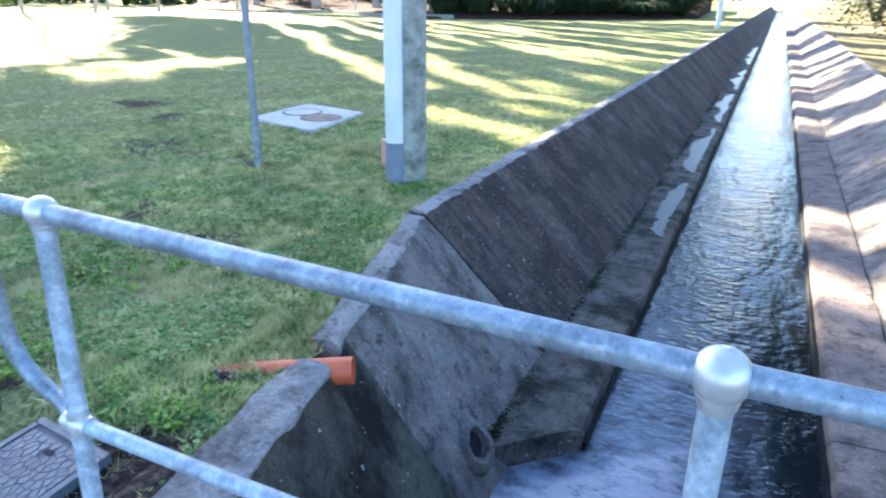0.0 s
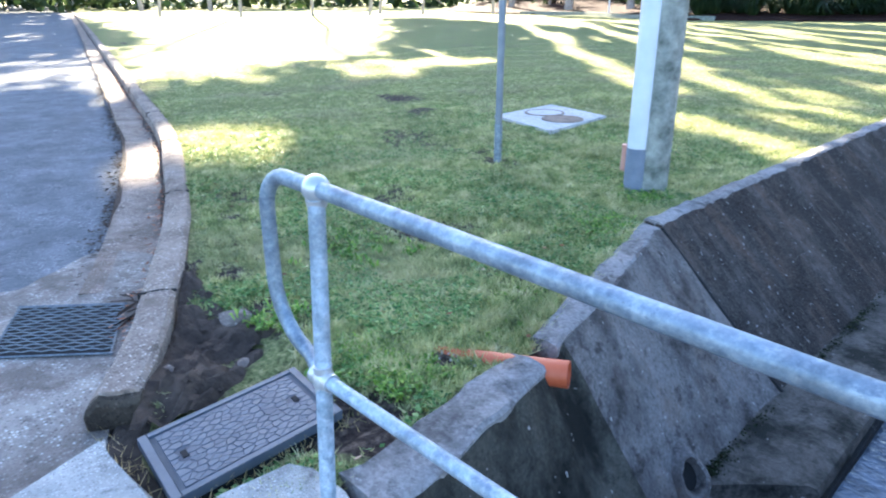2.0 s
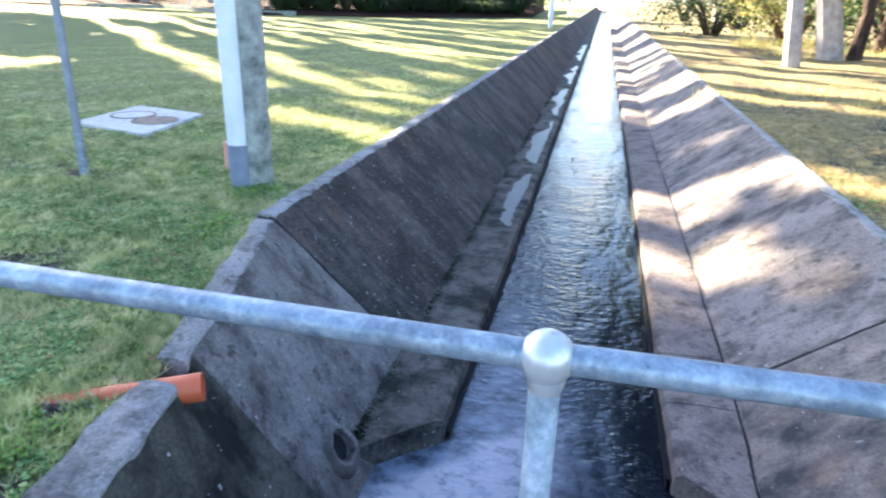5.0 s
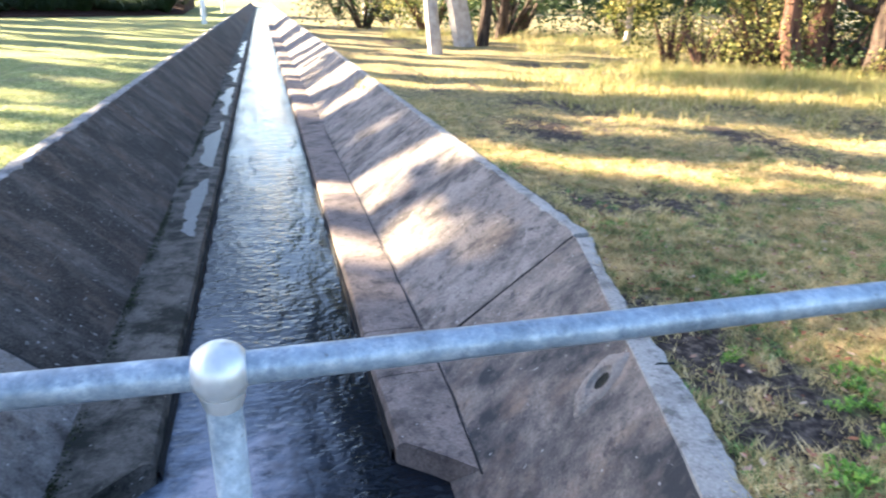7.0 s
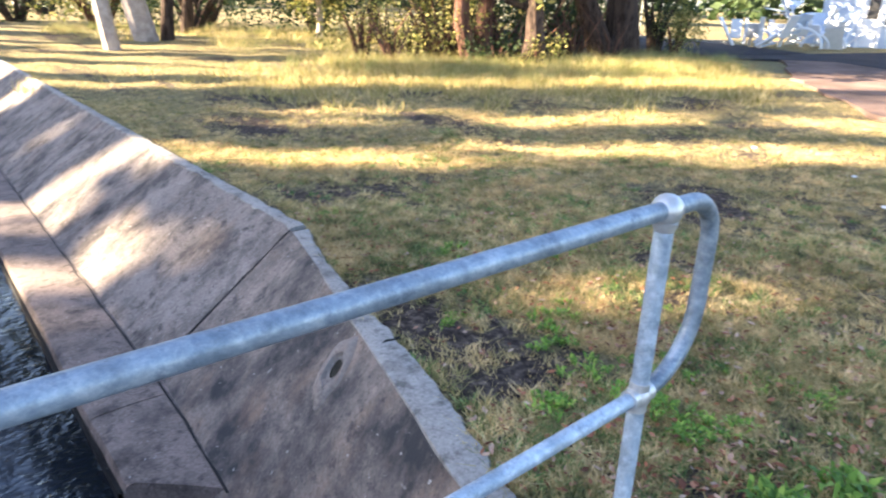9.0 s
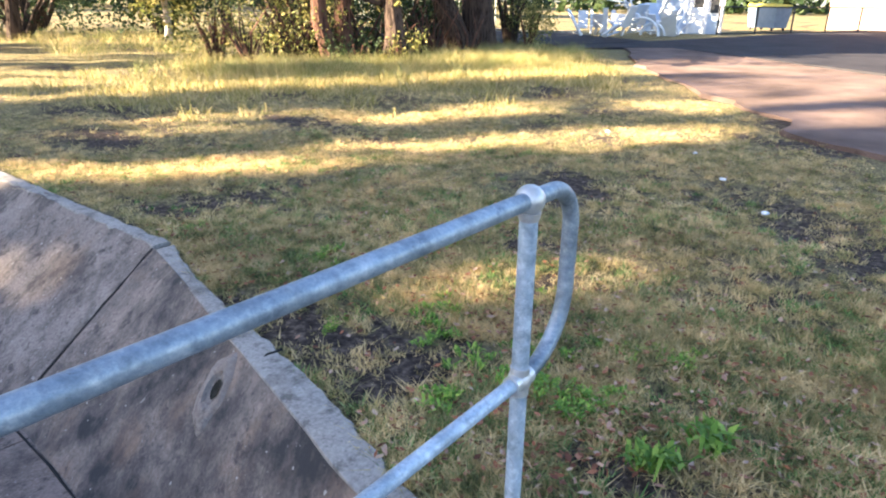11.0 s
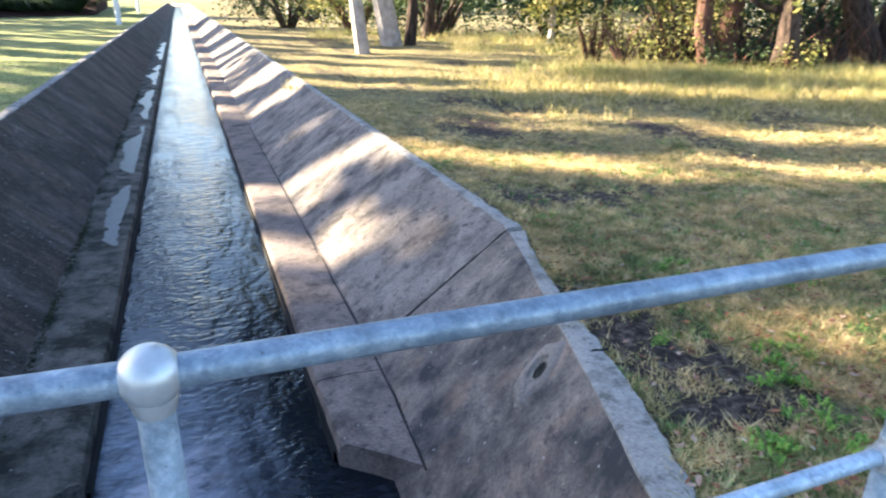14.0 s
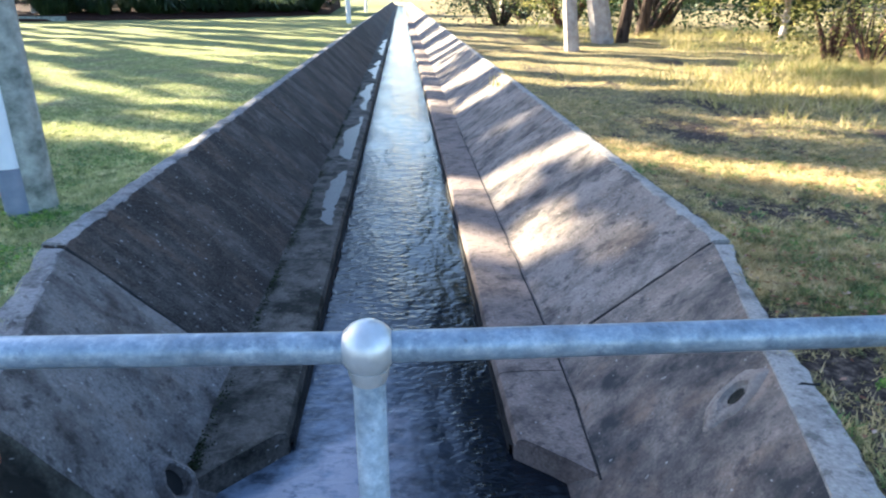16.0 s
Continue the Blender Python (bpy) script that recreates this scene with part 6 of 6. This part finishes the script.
n = 5200
y = 0.9 + 14 * r.uniform(0, 1, n) ** 1.6
m = np.sin(y * 5.3) + np.sin(y * 11.7 + 2) + 0.7 * np.sin(y * 2.1) > r.uniform(-1.6, 1.6, n)
y = y[m]
pts = np.stack([wall_right(y) + 0.03 + np.abs(r.normal(0, 0.06, len(y))), y, np.full(len(y), -0.1)], 1)
v, f = blades(pts[::2], 0.045, 0.0036, 16, 1.2)
tagged(np_mesh("crest_grass", v, f, GRASS_R), "longer grass overhanging the wall's crest", "grass", kind="stuff")
y = 1.95 + 14 * r.uniform(0, 1, n) ** 1.6
m = np.sin(y * 4.3 + 1) + np.sin(y * 9.7) + 0.7 * np.sin(y * 1.7) > r.uniform(-1.6, 1.6, n)
y = y[m]
pts = np.stack([wall_left(y) - np.abs(r.normal(0, 0.05, len(y))), y, np.full(len(y), -0.01)], 1)
v, f = blades(pts, 0.05, 0.004, 17, 0.9)
tagged(np_mesh("crest_grass", v, f, GRASS_L), "longer green grass along the wall's crest", "grass", kind="stuff")
n = 420
pts = np.stack([r.uniform(-2.2, -1.5, n), 0.34 + np.abs(r.normal(0, 0.04, n)), np.full(n, -0.06)], 1)
pts[: n // 2] = np.stack([-1.68 + r.normal(0, 0.03, n // 2), r.uniform(0.4, 1.1, n // 2), np.full(n // 2, -0.05)], 1)
v, f = blades(pts[::2], 0.04, 0.0022, 18, 1.3)
tagged(np_mesh("straw_wisps", v, f, GRASS_R), "dry straw wisps round the pit lid", "grass", kind="stuff")

# long dry grass round the trees
cl = []
for k in range(900):
    a = r.uniform(0, 1)
    x, y = 6.2 + 13.5 * a + r.normal(0, 0.9), 13.4 - 5.0 * a + r.normal(0, 1.3)
    if k % 3 == 0:
        x, y = r.uniform(5, 17), r.uniform(17, 30)
    if x - 8.9 > (y - 2.6) * 1.35 or (abs(x - 5.5) < 2.2 and y < 22):
        continue
    n = 44
    s = r.uniform(0.1, 0.3)
    cl.append(np.stack([x + r.normal(0, s, n), y + r.normal(0, s, n), -0.12 - np.full(n, 0.3 * r.uniform(0, 1))], 1))
pts = np.concatenate(cl[::2])
v, f = blades(pts, 0.36, 0.01, 14, 1.2)
tagged(np_mesh("green_long_grass", v, f, WEED_TALL), "long yellow-green grass round the trees", "grass", kind="stuff")
pts = np.concatenate(cl[1::2])
v, f = blades(pts, 0.4, 0.01, 13, 1.1)
tagged(np_mesh("long_grass", v, f, GRASS_DRY), "long dry straw-coloured grass round the trees", "grass", kind="stuff")

cl = []
for k in range(900):
    a = r.uniform(0, 1)
    x, y = 5.5 + 8.5 * a + r.normal(0, 1.2), 11.2 - 4.6 * a + r.normal(0, 1.5)
    if x - 8.9 > (y - 2.4) * 1.35:
        continue
    n = 26
    s = r.uniform(0.08, 0.2)
    cl.append(np.stack([x + r.normal(0, s, n), y + r.normal(0, s, n), -0.12 - np.full(n, 0.06 * r.uniform(0, 1))], 1))
v, f = blades(np.concatenate(cl), 0.2, 0.009, 15, 0.9)
tagged(np_mesh("straw_tufts", v, f, GRASS_DRY), "low straw-coloured tufts before the long grass", "grass", kind="stuff")

cl = []
for k in range(420):
    a = r.uniform(0, 1)
    x, y = 8.2 + 9.5 * a + r.normal(0, 0.7), 11.6 - 3.4 * a + r.normal(0, 1.0)
    if x - 8.9 > (y - 2.8) * 1.35:
        continue
    n = 70
    w = r.uniform(0.08, 0.22)
    cl.append(np.stack([x + r.normal(0, w, n), y + r.normal(0, w, n), -0.12 - np.full(n, 0.15 * r.uniform(0, 1))], 1))
for half, mat, lab in ((0, WEED_TALL, "soft arching green grass before the trees"), (1, GRASS_DRY, "soft arching straw grass before the trees")):
    v, f = blades(np.concatenate(cl[half::2]), 0.36, 0.006, 61 + half, 1.5)
    tagged(np_mesh("arching_grass", v, f, mat), lab, "grass", kind="stuff")

# pale grit beside the drain pipe and scraps on the dry grass
n = 160
pts = np.stack([-1.78 + r.normal(0, 0.09, n), 1.62 + r.normal(0, 0.06, n), np.full(n, 0.004)], 1)
v, f = leaves(pts, 0.007, 41, 0, 0.8)
tagged(np_mesh("grit", v, f, CAP), "pale grit spilled beside the drain pipe", "gravel", kind="stuff")
for x, y in ((6.9, 2.1), (6.0, 1.55), (7.4, 3.3), (5.2, 1.0)):
    ob = finish(stone_mesh(0.03, x, 0.4), "paper_scrap", WHITE)
    ob.location = (x, y, -0.08)
    tagged(ob, "crumpled white scrap lying on dry grass", "litter", "scraps on the grass")

# fallen leaves and twigs
pts = np.concatenate([scatter(5200, 1.3, 8, -0.5, 9, 2.6, 31, right_z, False), scatter(90, -7, -1.4, 0.5, 9, 3.0, 32, left_z, True)])
heaps = [(3.49, 1.74), (3.79, 1.72), (1.9, 0.72), (2.1, 0.72), (2.8, 1.38), (3.19, 1.24), (2.58, 0.45), (2.39, 0.25), (2.95, 1.15), (1.75, 1.0), (3.3, 0.9), (2.6, 1.6)]
pts = np.concatenate([pts] + [np.stack([x + r.normal(0, 0.16, 60), y + r.normal(0, 0.13, 60), np.full(60, -0.125)], 1) for x, y in heaps])
pts[:, 2] += 0.03
v, f = leaves(pts, 0.022, 33, 0, 0.5)
v[:, 2] = np.repeat(pts[:, 2], 4) + (v[:, 2] - np.repeat(pts[:, 2], 4)) * 0.3
tagged(np_mesh("fallen_leaves", v, f, LITTER), "scattered dry fallen leaves", "leaf litter", kind="stuff")
k = np.sort(r.uniform(2, 40, 900))
line = np.array(offset_line(BACK, 0.21))
gx, gy = np.interp(k, np.arange(len(line)), line[:, 0]), np.interp(k, np.arange(len(line)), line[:, 1])
pts = np.stack([gx + r.normal(0, 0.035, 900), gy + r.normal(0, 0.035, 900), np.full(900, -0.09)], 1)
v, f = leaves(pts, 0.028, 34, 0, 0.35)
v[:, 2] = np.repeat(pts[:, 2], 4) + np.abs(v[:, 2] - np.repeat(pts[:, 2], 4)) * 0.4
tagged(np_mesh("gutter_litter", v, f, LITTER), "brown leaf litter lying in the gutter", "leaf litter", kind="stuff")


# wet silt on the shaded ledge and moss along its foot
r = np.random.default_rng(21)
for y0, y1, w in ((6.2, 8.4, 0.34), (9.0, 12.5, 0.36), (13.2, 17.5, 0.34), (18.5, 24.0, 0.36), (26, 36, 0.36)):
    n = 90
    rows = []
    for k in range(n + 1):
        y = y0 + (y1 - y0) * k / n
        e = math.sin(math.pi * k / n) ** 0.4
        a = -0.64 - 0.05 * (1 + noise.noise(Vector((0, y * 1.1, 0)))) - 0.02 * noise.noise(Vector((0, y * 9, 0)))
        rows.append([(a, y, -0.772), (a - e * w * (0.55 + 0.6 * noise.noise(Vector((4, y * 0.8, 0))) + 0.14 * noise.noise(Vector((4, y * 3.5, 0))) + 0.04 * noise.noise(Vector((4, y * 13, 0)))), y, -0.772)])
    tagged(finish(loft(rows, False, False), "puddle", WET), "thin film of water on the shaded ledge", "puddle", "puddles on the ledge", "structure")
n = 9000
y = 2.6 + 16 * r.uniform(0, 1, n) ** 1.7
m = np.sin(y * 3.1) + np.sin(y * 7.7 + 1) + np.sin(y * 1.3) > r.uniform(-1.5, 2.2, n)
pts = np.stack([-1.03 + np.abs(r.normal(0, 0.03, n)), y, -0.777 + np.abs(r.normal(0, 0.014, n))], 1)[m]
v, f = leaves(pts, 0.007, 22, 0, 0.8)
tagged(np_mesh("moss", v, f, MOSS), "dark green moss along the foot of the wall", "moss", kind="stuff")


for i in range(9):
    rr = random.Random(50 + i)
    x, y, a = -3.28 + rr.uniform(-0.14, 0.14), 0.86 + rr.uniform(-0.1, 0.08), rr.uniform(0, 3.1)
    d = Vector((math.cos(a), math.sin(a), 0.1)) * rr.uniform(0.06, 0.13)
    p = Vector((x, y, -0.088))
    tagged(finish(tube([p - d, p + Vector((0.01, 0.01, 0.012)), p + d], [0.003, 0.005, 0.002], 6), "twig", BARK_D), "dry brown twig caught beside the drain grate", "twig", "twigs beside the grate")

k = np.sort(r.uniform(4, 46, 2400))
line = np.array(offset_line(BACK, 0.56))
patchy = 0.03 + 0.05 * np.abs(np.sin(k * 1.7)) * np.abs(np.sin(k * 0.63 + 1))
pts = np.stack([np.interp(k, np.arange(len(line)), line[:, 0]) + r.normal(0, 1, 2400) * patchy, np.interp(k, np.arange(len(line)), line[:, 1]) + r.normal(0, 1, 2400) * patchy, np.full(2400, -0.115)], 1)
v, f = leaves(pts, 0.022, 44, 0, 0.7)
v[:, 2] = np.repeat(pts[:, 2], 4) + np.abs(v[:, 2] - np.repeat(pts[:, 2], 4)) * 0.7
tagged(np_mesh("edge_grit", v, f, SOIL), "dark grit and leaf scraps along the asphalt's edge", "grit", kind="stuff")
